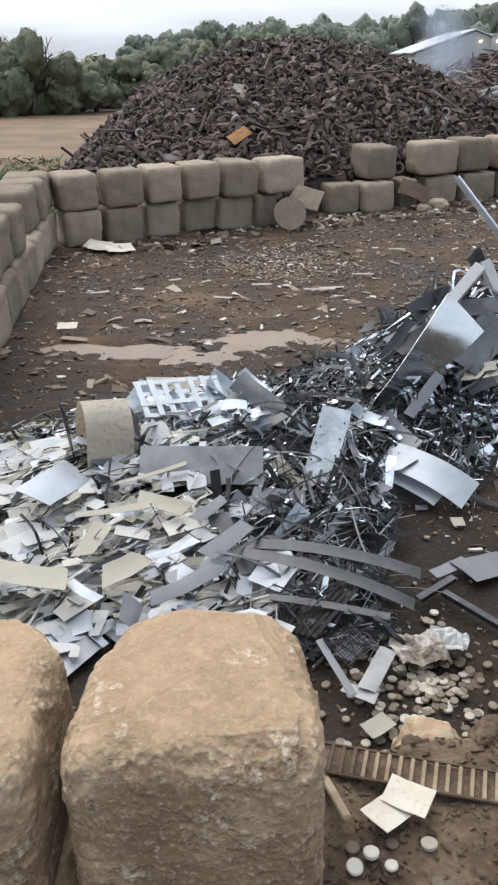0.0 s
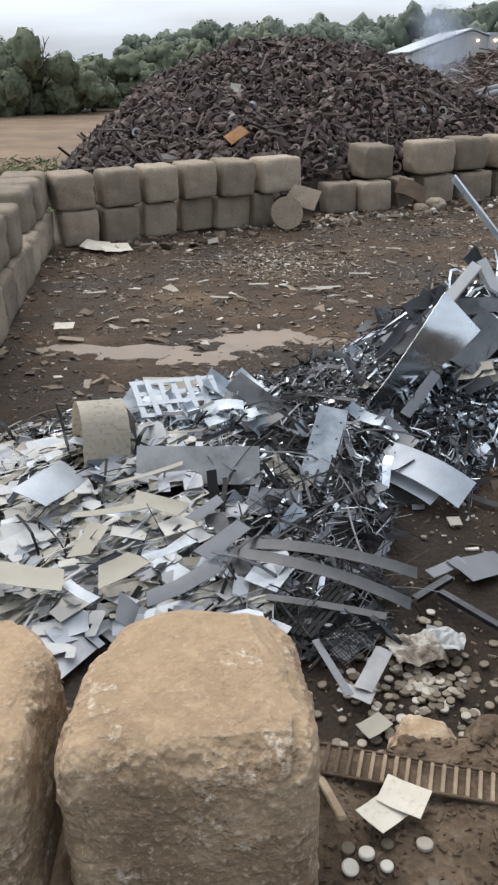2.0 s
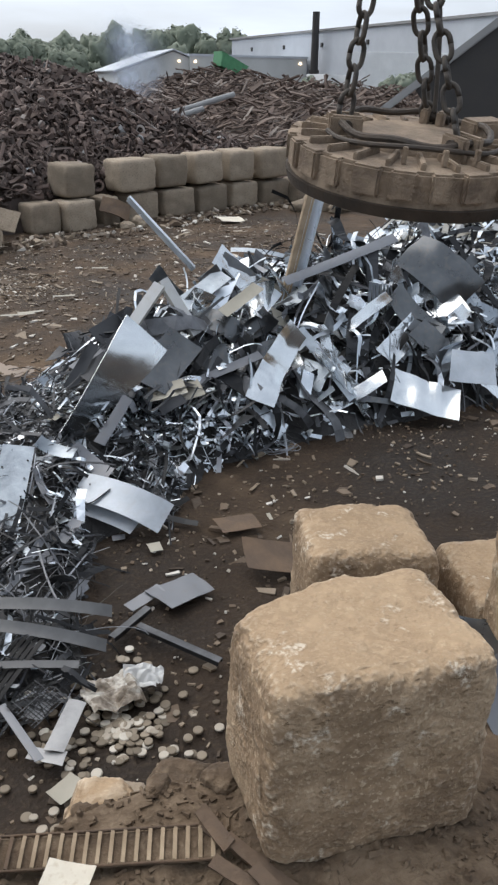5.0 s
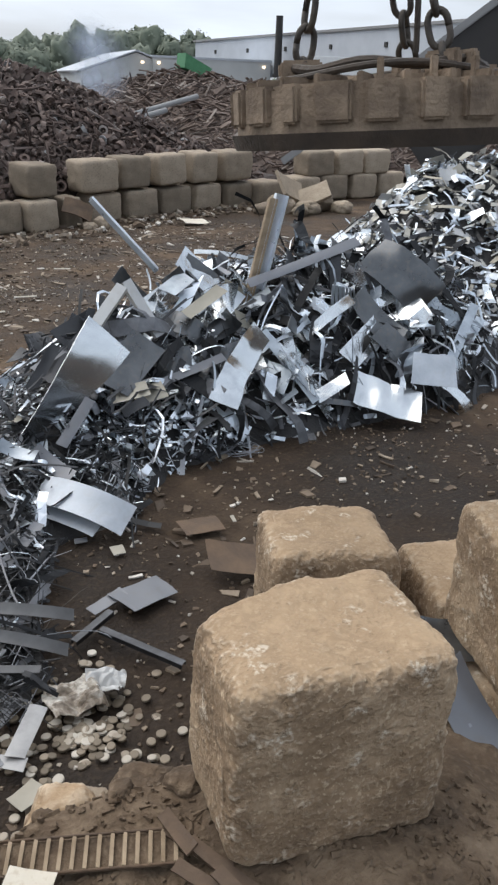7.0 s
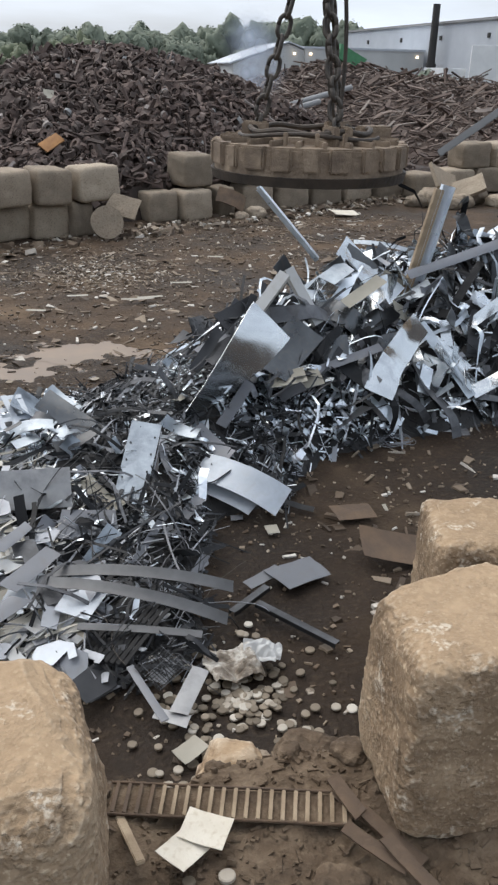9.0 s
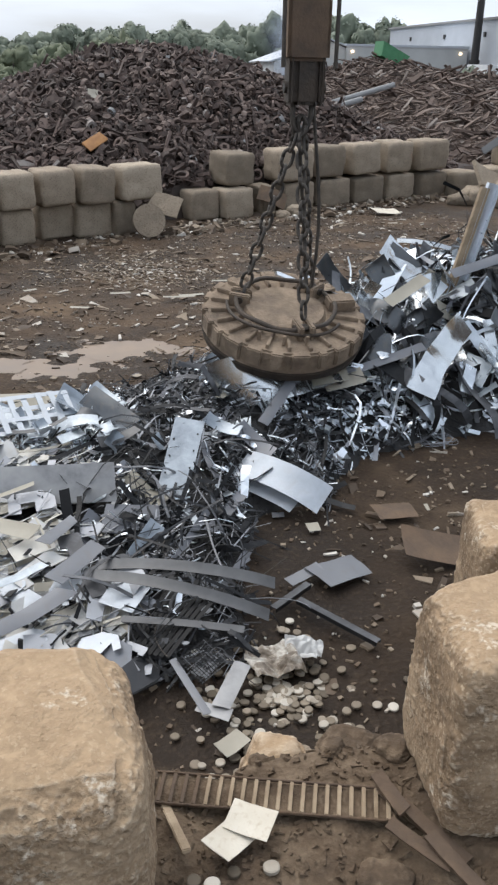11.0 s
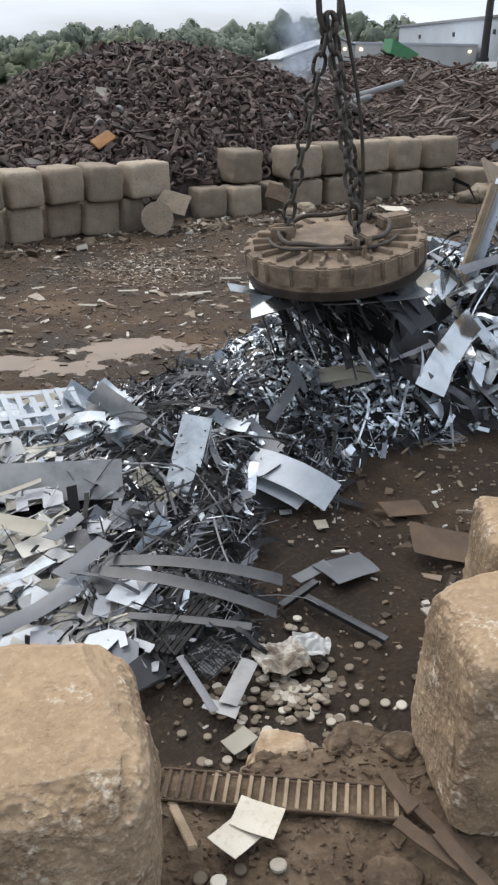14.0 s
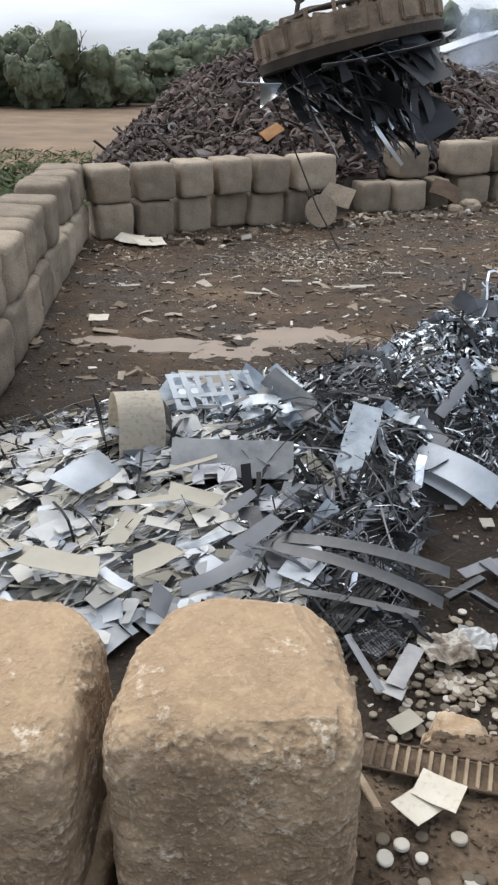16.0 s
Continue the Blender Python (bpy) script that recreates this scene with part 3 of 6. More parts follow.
near_block(2.54, 2.40, -0.16, 0.52, 0.6, 0.7, 8, 13, 6, 24)
near_block(-1.9, 2.12, 0.0, 0.82, 0.8, 0.72, 3, 14, 8, 20)
near_block(-1.9, 2.10, 0.71, 0.82, 0.8, 0.76, 1, 15, 7, 30)

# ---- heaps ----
# near-black for the sheets under the scrap: shade between pieces put into colour
M_GAPSHADE = mat("gap_shade_black", [(0.3, (0.014, 0.014, 0.015)), (0.7, (0.04, 0.038, 0.037))], 6, (0.5, 0.8), 0.2, 0.5, 40)
# pile's own brown, lifted by the same painted-in haze as its rust
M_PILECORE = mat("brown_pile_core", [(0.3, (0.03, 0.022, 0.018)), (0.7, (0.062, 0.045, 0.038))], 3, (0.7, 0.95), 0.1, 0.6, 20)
M_CHIP = mat("crushed_debris", [(0.0, (0.045, 0.03, 0.019)), (0.45, (0.12, 0.084, 0.055)), (0.82, (0.25, 0.2, 0.145)), (1.0, (0.58, 0.55, 0.5))], 6, (0.6, 0.9), 0.0, 0.2, 40, "island", mixed=0.3)
M_GRASS = mat("dull_grass", [(0.0, (0.045, 0.068, 0.022)), (0.5, (0.08, 0.105, 0.042)), (1.0, (0.14, 0.14, 0.07))], 2, (0.8, 0.95), 0, 0, 20, "island", mixed=0.4)


def wall_line(x):
    """The back wall's face, as y over x."""
    return 16.1 + 0.62 * (x + 3.4) if x < 9 else 23.8


def pile_top(x, y):
    gap = y - wall_line(x) - 0.85
    if gap < 0:
        return 0.0
    return min(ridge(PILE, x, y), 0.75 + 0.62 * gap, max(0.0, 0.9 * (x + 5.0 + 0.1 * (y - 19))))


mound("heap_core", heap_top, -5, 8.6, 2.6, 11.6, 0.1, M_GAPSHADE, 0.08, "near-black sheet under the steel scrap, shade of its gaps in the colour", "scrap heap")
mound("white_heap_core", lambda x, y: ridge(WHITEHEAP, x, y), 5, 14, 9.5, 15, 0.12, M_GAPSHADE, 0.1, "near-black sheet under a pale sheet scrap heap, shade of its gaps in the colour", "scrap heap")
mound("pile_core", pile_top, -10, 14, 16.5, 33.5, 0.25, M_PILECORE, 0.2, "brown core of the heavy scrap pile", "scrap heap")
mound("red_pile_core", lambda x, y: ridge(REDPILE, x, y), 3, 40, 29, 50, 0.4, M_PLANK, 0.3, "reddish core of the mixed scrap pile", "scrap heap")


def whiter(x, y, rng):
    return rng.random() < max(0.0, min(1, (0.25 - x) * 1.1)) * (1 if y < 6.2 else 0.3)


def darker(x, y, rng):
    return rng.random() < (0.3 if x < -0.4 else 0.55 if x < 0.2 else (0.6 if x > 1.2 and y > 6.8 else 1) if x < 2.0 else 0.25)


def brighter(x, y, rng):
    if -1.0 < x < 0.2 and y > 6.2:
        return True
    if y < 5.4:
        return rng.random() < 0.06
    return rng.random() < (0.1 if x > 2.4 else 0.42 if x > 0.9 else 0.16)


def leftward(x, y, rng):
    return rng.random() < (0.75 if x < 0.6 else 0.3 if x < 2 else 0.08)


scatter("scrap_strips", 3900, heap_top, (-2.5, 7.6, 3.3, 11.2), M_DARK, (0.08, 0.9), (0.006, 0.06), (0.002, 0.004), 0.42, "tangled dark steel strips and offcuts in a heap", "scrap", 21, keep=darker, lift=0.14, segs=5, curl=0.35)
scatter("scrap_offcuts", 1900, heap_top, (-2.0, 7.6, 3.5, 11.2), M_STEEL, (0.04, 0.4), (0.008, 0.09), (0.002, 0.004), 0.45, "bright galvanised steel offcuts in a heap", "scrap", 22, keep=brighter, lift=0.14, segs=4, curl=0.4)
scatter("scrap_grey_plates", 560, heap_top, (-3.5, 5.0, 3.5, 9.5), M_MIDGREY, (0.08, 0.45), (0.03, 0.14), (0.002, 0.004), 0.3, "grey sheet steel offcuts in a heap", "scrap", 23, keep=leftward)
scatter("scrap_white_plates", 1500, heap_top, (-4.2, 0.6, 3.5, 8.2), M_PAINT, (0.08, 0.62), (0.02, 0.3), (0.002, 0.005), 0.12, "dirty white painted sheet offcuts in a heap", "scrap", 24, keep=whiter, bend=0.1, along=0.5)
scatter("ridge_dark_ribbons", 300, heap_top, (1.6, 7.2, 6.2, 10.5), M_DARK, (0.45, 1.5), (0.025, 0.2), (0.002, 0.004), 0.3, "long dark ribbons of steel hanging down the ridge", "scrap", 37, bend=0.25, lift=0.26, along="down", segs=9, curl=0.6)
scatter("ridge_bright_ribbons", 330, heap_top, (1.8, 7.0, 6.5, 10.2), M_STEEL, (0.3, 1.1), (0.015, 0.16), (0.002, 0.004), 0.35, "long bright ribbons of steel hanging down the ridge", "scrap", 38, bend=0.3, lift=0.3, along="down", segs=9, curl=0.8)
scatter("ridge_grey_ribbons", 60, heap_top, (1.2, 7.0, 6.0, 10.2), M_MIDGREY, (0.3, 1.2), (0.02, 0.16), (0.002, 0.004), 0.35, "long grey ribbons of steel hanging down the ridge", "scrap", 40, bend=0.3, lift=0.3, along="down", segs=9, curl=0.6)
scatter("ridge_wires", 260, heap_top, (1.2, 7.0, 6.0, 10.2), M_DARK, (0.4, 1.3), (0.004, 0.009), (0.004, 0.008), 0.4, "thin dark rods and wires on the ridge", "scrap", 39, bend=0.3, lift=0.3, segs=9, curl=0.8)
scatter("pale_slivers", 1500, heap_top, (-4.0, 0.5, 3.6, 8.0), M_PAINT, (0.12, 0.6), (0.006, 0.03), (0.002, 0.004), 0.16, "thin pale slivers of sheet in a heap", "scrap", 34, keep=whiter, bend=0.12, lift=0.16, along=0.5)
scatter("grey_slivers", 900, heap_top, (-1.0, 2.2, 3.6, 8.8), M_MIDGREY, (0.12, 0.7), (0.005, 0.022), (0.002, 0.004), 0.22, "thin grey slivers of sheet in a heap", "scrap", 35, bend=0.2, lift=0.12, along=0.9)
scatter("crater_offcuts", 2100, heap_top, (1.1, 3.2, 6.7, 9.0), M_STEEL, (0.03, 0.17), (0.01, 0.06), (0.002, 0.004), 0.45, "small bright offcuts under the taken-up scrap", "scrap", 61, lift=0.2)
scatter("bright_slivers", 520, heap_top, (0.6, 7.0, 5.0, 10.5), M_STEEL, (0.06, 0.4), (0.004, 0.02), (0.002, 0.004), 0.5, "thin bright slivers of steel in a heap", "scrap", 36, bend=0.4, lift=0.16)
scatter("pale_heap_strips", 1500, lambda x, y: ridge(WHITEHEAP, x, y), (5, 13.5, 9.5, 14.8), M_DARK, (0.1, 0.7), (0.02, 0.12), (0.003, 0.006), 0.5, "dark strips among pale sheet steel in a heap", "scrap", 25, lift=0.15)
scatter("pale_heap_sheets", 1500, lambda x, y: ridge(WHITEHEAP, x, y), (5, 13.5, 9.5, 14.8), M_STEEL, (0.1, 0.6), (0.02, 0.2), (0.003, 0.006), 0.5, "pale crumpled sheet steel in a heap", "scrap", 45, lift=0.2)
scatter("pale_heap_offcuts", 1500, lambda x, y: ridge(WHITEHEAP, x, y), (5, 13.5, 9.5, 14.8), M_PAINT, (0.1, 0.6), (0.03, 0.25), (0.003, 0.006), 0.4, "white painted offcuts in a heap", "scrap", 46, lift=0.2)
scatter("pile_bars", 420, pile_top, (-6, 11, 17, 31), M_RUST, (0.5, 1.6), (0.03, 0.1), (0.02, 0.07), 0.6, "rusty bars and pipes sticking out of the pile", "scrap", 63, lift=0.3, bend=0.1)
scatter("pile_plates", 260, pile_top, (-6, 11, 17, 31), M_RUST, (0.3, 0.75), (0.15, 0.45), (0.01, 0.05), 0.6, "rusty plates and covers in the pile", "scrap", 64, lift=0.2, bend=0.3)
scatter("pile_scrap", 7000, pile_top, (-8, 11, 17, 31), M_RUST, (0.06, 0.5), (0.03, 0.2), (0.02, 0.14), 0.8, "rusty dark cast and machine scrap in a pile", "scrap", 26, lift=0.25, bend=0.2)
scatter("pale_flank_scrap", 260, pile_top, (-5.4, -2.6, 21, 28), M_ROOF, (0.08, 0.45), (0.04, 0.2), (0.01, 0.04), 0.6, "pale grey scrap on the end of the pile", "scrap", 62, lift=0.25, bend=0.2, keep=lambda x, y, r: r.random() < 1.0 - (x + 5.4) / 3.2)
scatter("red_pile_scrap", 8500, lambda x, y: ridge(REDPILE, x, y), (5, 36, 29, 46), M_PLANK, (0.15, 1.9), (0.04, 0.2), (0.02, 0.07), 0.4, "reddish planks and rusty sections in a pile", "scrap", 27, lift=0.3, bend=0.12, along=0.35)
scatter("yard_grit", 11000, ground_height, (-4.2, 8.5, 3.0, 21), M_CHIP, (0.012, 0.06), (0.01, 0.04), (0.006, 0.02), 0.3, "grit and small shreds over the mud", "debris", 33, least=-1, sink=0.0, lift=0.008, bend=0.1, keep=lambda x, y, r: y < wall_line(x) - 0.1 and noise.noise((x * 0.8, y * 0.8, 6)) > r.uniform(-0.5, 0.4))
scatter("yard_flats", 420, ground_height, (-3.4, 8.5, 8.5, 21), M_CHIP, (0.1, 0.42), (0.05, 0.2), (0.004, 0.012), 0.12, "flat scraps of board and sheet trodden into the mud", "debris", 65, least=-1, sink=0.0, lift=0.02, bend=0.2, keep=lambda x, y, r: y < wall_line(x) - 0.2 and noise.noise((x * 0.6, y * 0.6, 2)) > r.uniform(-0.6, 0.3))
scatter("yard_debris", 3600, ground_height, (-4.2, 8.5, 3.2, 21), M_CHIP, (0.025, 0.2), (0.015, 0.1), (0.006, 0.03), 0.12, "small crushed chips and litter over the mud", "debris", 28, least=-1, sink=0.0, lift=0.015, bend=0.1, keep=lambda x, y, r: y < wall_line(x) - 0.1 and r.random() < (1.0 if y > 12 else 0.45))
scatter("pale_shreds", 2300, ground_height, (-1.6, 2.8, 13.0, 16.6), M_CHIP, (0.03, 0.13), (0.015, 0.06), (0.004, 0.01), 0.15, "pale aluminium shreds scattered on the mud", "debris", 29, least=-1, sink=0.0, lift=0.01, keep=lambda x, y, r: r.random() < math.exp(-((x - 0.6) / 0.9) ** 2 - ((y - 14.7) / 1.0) ** 2))
scatter("wall_foot_rubble", 500, ground_height, (-3.4, 10, 15, 23.5), M_CHIP, (0.08, 0.35), (0.06, 0.22), (0.03, 0.1), 0.3, "broken lumps at the foot of the block wall", "debris", 30, least=-1, keep=lambda x, y, r: -1.4 < y - wall_line(x) < 0.0 and r.random() < (1.0 if x > 1 else 0.5))
scatter("bank_grass", 2600, ground_height, (-12, -5.2, 19, 31), M_GRASS, (0.2, 0.5), (0.03, 0.06), (0.004, 0.008), 0.7, "rough grass on the bank beside the pile", "grass", 31, least=-1, lift=0.2)


scatter("toe_weeds", 2600, ground_height, (-8.2, -4.3, 17.5, 27), M_GRASS, (0.2, 0.55), (0.03, 0.07), (0.004, 0.008), 0.9, "green weeds along the toe of the pile", "grass", 66, least=-1, lift=0.25, keep=lambda x, y, r: noise.noise((x * 0.7, y * 0.5, 9)) > r.uniform(-0.5, 0.3))


def rings(name, n, material, r_range, label, seed):
    """Worn drums and rings, tumbled over the pile."""
    rng = random.Random(seed)
    verts, faces, made = [], [], 0
    while made < n:
        x, y = rng.uniform(-6.5, 9), rng.uniform(18, 29)
        h = pile_top(x, y)
        if h < 0.3:
            continue
        made += 1
        R = rng.uniform(*r_range)
        r, H = R * rng.uniform(0.45, 0.72), R * rng.uniform(0.25, 1.0)
        m = pose(x, y, h + rng.uniform(0, 0.16), rng.gauss(25, 35), rng.gauss(0, 40), rng.uniform(0, 360))
        b, K = len(verts), 12
        for rad, z in ((R, -H / 2), (R, H / 2), (r, H / 2), (r, -H / 2)):
            verts += [m @ Vector((rad * math.cos(k * math.tau / K), rad * math.sin(k * math.tau / K), z)) for k in range(K)]
        for q in range(4):
            faces += [(b + q * K + k, b + q * K + (k + 1) % K, b + ((q + 1) % 4) * K + (k + 1) % K, b + ((q + 1) % 4) * K + k) for k in range(K)]
    return tagged(new(name, raw(name, verts, faces, material)), label, "scrap", kind="stuff")


rings("scrap_drums", 4000, M_RUST, (0.05, 0.16), "rusty cast drums and rings heaped in a pile", 41)
rings("pale_rings", 42, M_ROOF, (0.07, 0.15), "pale worn rings lying on the pile", 42)

# ---- soil spread between the near blocks ----
def bank_height(x, y):
    edge = 2.62 + 0.14 * noise.noise((x * 3.1, 0, 8.0))
    h = 0.66 + 0.05 * noise.noise((x * 2.5, y * 2.5, 2)) + 0.025 * noise.noise((x * 9, y * 9, 4))
    h += 0.10 * math.exp(-((x - 1.85) / 0.55) ** 4)
    h = max(-0.05, h - 1.3 * max(0.0, 1.68 - y) - 2.0 * max(0.0, x - 2.65))
    return h if y < edge else max(-0.05, h - (y - edge) * 1.25)


def soil_bank():
    st, x0, x1, y0, y1 = 0.025, 0.12, 3.05, 1.0, 3.35
    nx, ny = int((x1 - x0) / st), int((y1 - y0) / st)
    verts = [(x0 + i * st, y0 + j * st, bank_height(x0 + i * st, y0 + j * st)) for j in range(ny) for i in range(nx)]
    faces = [(j * nx + i, j * nx + i + 1, (j + 1) * nx + i + 1, (j + 1) * nx + i) for j in range(ny - 1) for i in range(nx - 1)]
    tagged(new("soil_bank", raw("soil_bank", verts, faces, M_DIRT, True)), "trampled brown soil spread over the lower blocks", "soil", kind="structure")


soil_bank()
scatter("soil_crumbs", 1800, bank_height, (0.2, 2.4, 1.6, 3.1), M_DIRT, (0.01, 0.06), (0.01, 0.04), (0.006, 0.025), 0.4, "crumbs of soil and grit", "debris", 32, least=-1, sink=0.0, lift=0.006, bend=0)


def rock(x, y, z, s, seed, material=M_BLOCK, flat=0.75):
    bm = stone(s, s * 0.85, s * flat, 12, 2.8, s * 0.22, seed, 3.5 / s * 0.4)
    return thing("rock", bm, material, pose(x, y, z, 0, 0, seed * 40), "rough sandy lump of broken concrete", "rock", "rubble by the near blocks", smooth=True)


rock(0.95, 2.98, 0.2, 0.32, 3, M_FARBLOCK)
rock(0.80, 2.72, 0.52, 0.30, 4)
rock(1.40, 3.05, 0.16, 0.17, 5, M_FARBLOCK)
rock(1.15, 2.72, 0.48, 0.36, 6, M_DIRT)
rock(1.22, 2.45, 0.58, 0.30, 7, M_FARBLOCK, 0.5)
rock(1.02, 1.72, 0.62, 0.34, 8, M_DIRT, 0.6)
rock(0.15, 2.75, 0.45, 0.26, 9, M_FARBLOCK)

for x, y, size, k in ((1.06, 2.0, 0.2, 31), (0.94, 1.86, 0.14, 32), (1.02, 2.64, 0.12, 33), (0.72, 2.68, 0.11, 34), (1.28, 2.6, 0.16, 35)):
    rock(x, y, bank_height(x, y), size, k, M_DIRT, 0.55)

patch("puddle_tan", -1.8, 9.95, 1.0, 0.36, -0.030, M_PUDDLE, "shallow tan puddle in the mud", "puddle", 1.3)
patch("puddle_wide", -0.85, 9.7, 1.3, 0.6, -0.036, M_PUDDLE, "wide shallow muddy puddle", "puddle", 4.7)
patch("puddle_long", 0.4, 10.45, 1.1, 0.45, -0.033, M_PUDDLE, "long shallow muddy puddle", "puddle", 7.9)
patch("dirt_road", -15.5, 46, 12.5, 25, 0.05, M_ROAD, "pale dry dirt road", "dirt road", 2.2)


# ---- round slugs in the mud ----
def slugs():
    rng = random.Random(9)
    verts, faces = [], []
    for _ in range(260):
        a, r = rng.uniform(0, math.tau), abs(rng.gauss(0, 0.42))
        x, y = 1.02 + 0.62 * r * 1.3 * math.cos(a), 3.72 + r * math.sin(a) * 0.95
        if rng.random() < 0.07:
            x, y = rng.uniform(0.36, 0.75), rng.uniform(1.75, 2.12)
        z = max(ground_height(x, y), bank_height(x, y) if y < 3.2 else -1) + rng.uniform(0.005, 0.03)
        m, R, H, K, b = pose(x, y, z, rng.gauss(0, 7), rng.gauss(0, 7), 0), rng.uniform(0.022, 0.032), rng.uniform(0.008, 0.014), 14, len(verts)
        for rad, h in ((R, -H / 2), (R, H / 2), (R * 0.82, H / 2 + 0.003)):
            verts += [m @ Vector((rad * math.cos(k * math.tau / K), rad * math.sin(k * math.tau / K), h)) for k in range(K)]
        for q in range(2):
            faces += [(b + q * K + k, b + q * K + (k + 1) % K, b + (q + 1) * K + (k + 1) % K, b + (q + 1) * K + k) for k in range(K)]
        faces.append(tuple(b + 2 * K + k for k in range(K)))
    tagged(new("round_slugs", raw("round_slugs", verts, faces, M_COIN)), "round pressed metal slugs lying in the mud", "scrap", kind="stuff")


slugs()

# ---- single pieces of the heap ----
HEAPED = "single pieces on the scrap heap"


def sheet(name, L, W, x, y, z, rx, ry, rz, material, label, category="sheet metal", group=HEAPED, **shape):
    return thing(name, bent(L, W, **shape), material, pose(x, y, z, rx, ry, rz), label, category, group, smooth=False)


sheet("metal_panel", 0.96, 0.30, -0.37, 5.70, 0.45, 56, 0, -1, M_SMUDGED, "flat grey steel panel leaning on the heap", bend=0.08, wave=0.004, dent=0.01, cup=0.05, skew=0.03)
sheet("dark_offcut", 0.62, 0.22, 0.12, 6.62, 0.62, 38, 24, -36, M_BLACKSHEET, "dark painted steel offcut on the heap", bend=0.06)
white = sheet("punched_plate", 0.66, 0.25, 0.63, 5.98, 0.50, 8, -40, 68, M_STEEL, "white punched steel plate sloping down the heap", bend=0.12, dent=0, cup=0)
# thin dark discs on the unpierced plate paint the shade of punched holes
for k in range(7):
    hole = part("hole", cyl(0.008, 0.002, pose(-0.24 + 0.075 * k, 0.09 if k % 2 else -0.09, 0.008 - 0.004 * abs(k - 3) * 0.2)), M_GAPSHADE, white)
sheet("curved_sheet", 0.80, 0.30, 1.44, 5.91, 0.29, 28, 14, -34, M_ZINC, "curved bare steel sheet at the foot of the heap", bend=-0.75, segs=14, dent=0.01, cup=0.05)
sheet("curved_sheet", 0.62, 0.20, 1.29, 5.93, 0.19, 16, 10, -40, M_ZINC, "narrow curved bare steel sheet under another", bend=-0.4)
sheet("curled_strip", 0.34, 0.13, 1.02, 6.42, 0.56, 25, 12, -28, M_STEEL, "curled bright steel offcut on the heap", bend=1.2)
sheet("curled_strip", 0.42, 0.14, 1.28, 6.30, 0.46, 30, 22, -48, M_MIDGREY, "curled grey steel offcut on the heap", bend=0.9)
sheet("steel_strip", 0.55, 0.10, 1.55, 6.75, 0.62, 25, -28, 48, M_MIDGREY, "long grey steel strip on the heap", bend=0.1)
sheet("steel_strip", 0.50, 0.09, 0.92, 5.45, 0.26, 20, -10, 52, M_MIDGREY, "grey steel strip at the foot of the heap", bend=0.2)
sheet("steel_strip", 0.40, 0.07, 1.02, 5.5, 0.14, 10, -8, 75, M_STEEL, "bent bright steel strip on its edge", bend=0.6)
sheet("bent_offcut", 0.48, 0.14, 0.34, 5.72, 0.34, 20, 18, -52, M_PAINT, "crumpled white steel offcut", bend=0.4, fold=0.4)
sheet("grey_plate", 0.42, 0.26, 0.22, 5.40, 0.28, 35, 4, -6, M_MIDGREY, "grey steel plate half buried in strips", bend=0.1)
sheet("white_offcut", 0.36, 0.18, 2.10, 7.08, 0.72, 28, -6, 8, M_PAINT, "white painted offcut on the heap", bend=0.1)
sheet("steel_disc_cover", 0.30, 0.22, 1.95, 6.50, 0.22, 10, 4, 20, M_SHEEN, "small curved steel cover on the heap's foot", bend=0.9)
# long springy bands over the near tangle
sheet("steel_band", 1.2, 0.085, 0.56, 4.62, 0.33, 30, 6, -10, M_BAND, "long springy grey steel band arched over the tangle", bend=-0.75, segs=16)
sheet("steel_band", 1.2, 0.085, 0.50, 4.42, 0.31, 30, 10, -16, M_BAND, "long springy grey steel band arched over the tangle", bend=-0.8, segs=16)
sheet("steel_band", 0.75, 0.05, 0.50, 4.17, 0.24, 25, 6, -8, M_BAND, "dark steel band across the tangle", bend=-0.2, segs=10)
for k in range(9):
    sheet("corrugated_strip", 0.62, 0.028, 0.30 + 0.035 * k, 4.36 - 0.022 * k, 0.19 + 0.006 * k, 8, -12, 50, M_DARK, "one of a fan of thin dark steel slats", group="fan of steel slats", bend=-0.1)
sheet("flat_plate", 0.40, 0.27, 1.66, 4.84, 0.09, 4, 3, 24, M_MIDGREY, "flat grey steel plate lying on the mud", bend=0.02)
sheet("flat_plate", 0.30, 0.10, 1.40, 4.82, 0.09, 6, -4, 30, M_MIDGREY, "narrow grey plate lying on the mud", bend=0.1)
thing("angle_bar", channel(0.62, 0.05, 0.03), M_DARK, pose(1.50, 4.28, 0.08, 0, 3, -48), "dark steel angle bar lying on the mud", "steel bar", HEAPED)
thing("angle_bar", channel(0.36, 0.05, 0.03), M_DARK, pose(1.25, 4.55, 0.10, 0, -3, 38), "dark steel angle bar lying on the mud", "steel bar", HEAPED)
sheet("cut_plate", 0.36, 0.11, 0.74, 3.72, 0.13, 8, -4, 62, M_SMUDGED, "pale grey plate lying among round slugs", bend=0.02)
sheet("cut_plate", 0.20, 0.09, 0.62, 3.56, 0.10, 5, 0, -30, M_SMUDGED, "small pale grey plate lying among round slugs", bend=0.02)
sheet("steel_strip", 0.44, 0.05, 0.50, 3.74, 0.13, 0, 8, -68, M_MIDGREY, "grey steel strip lying on the mud", bend=0.05)
sheet("litter_card", 0.16, 0.11, 0.69, 3.34, 0.07, 8, -10, 30, M_PAINT, "small crumpled pale printed card", "card", "litter by the blocks", bend=0.5)


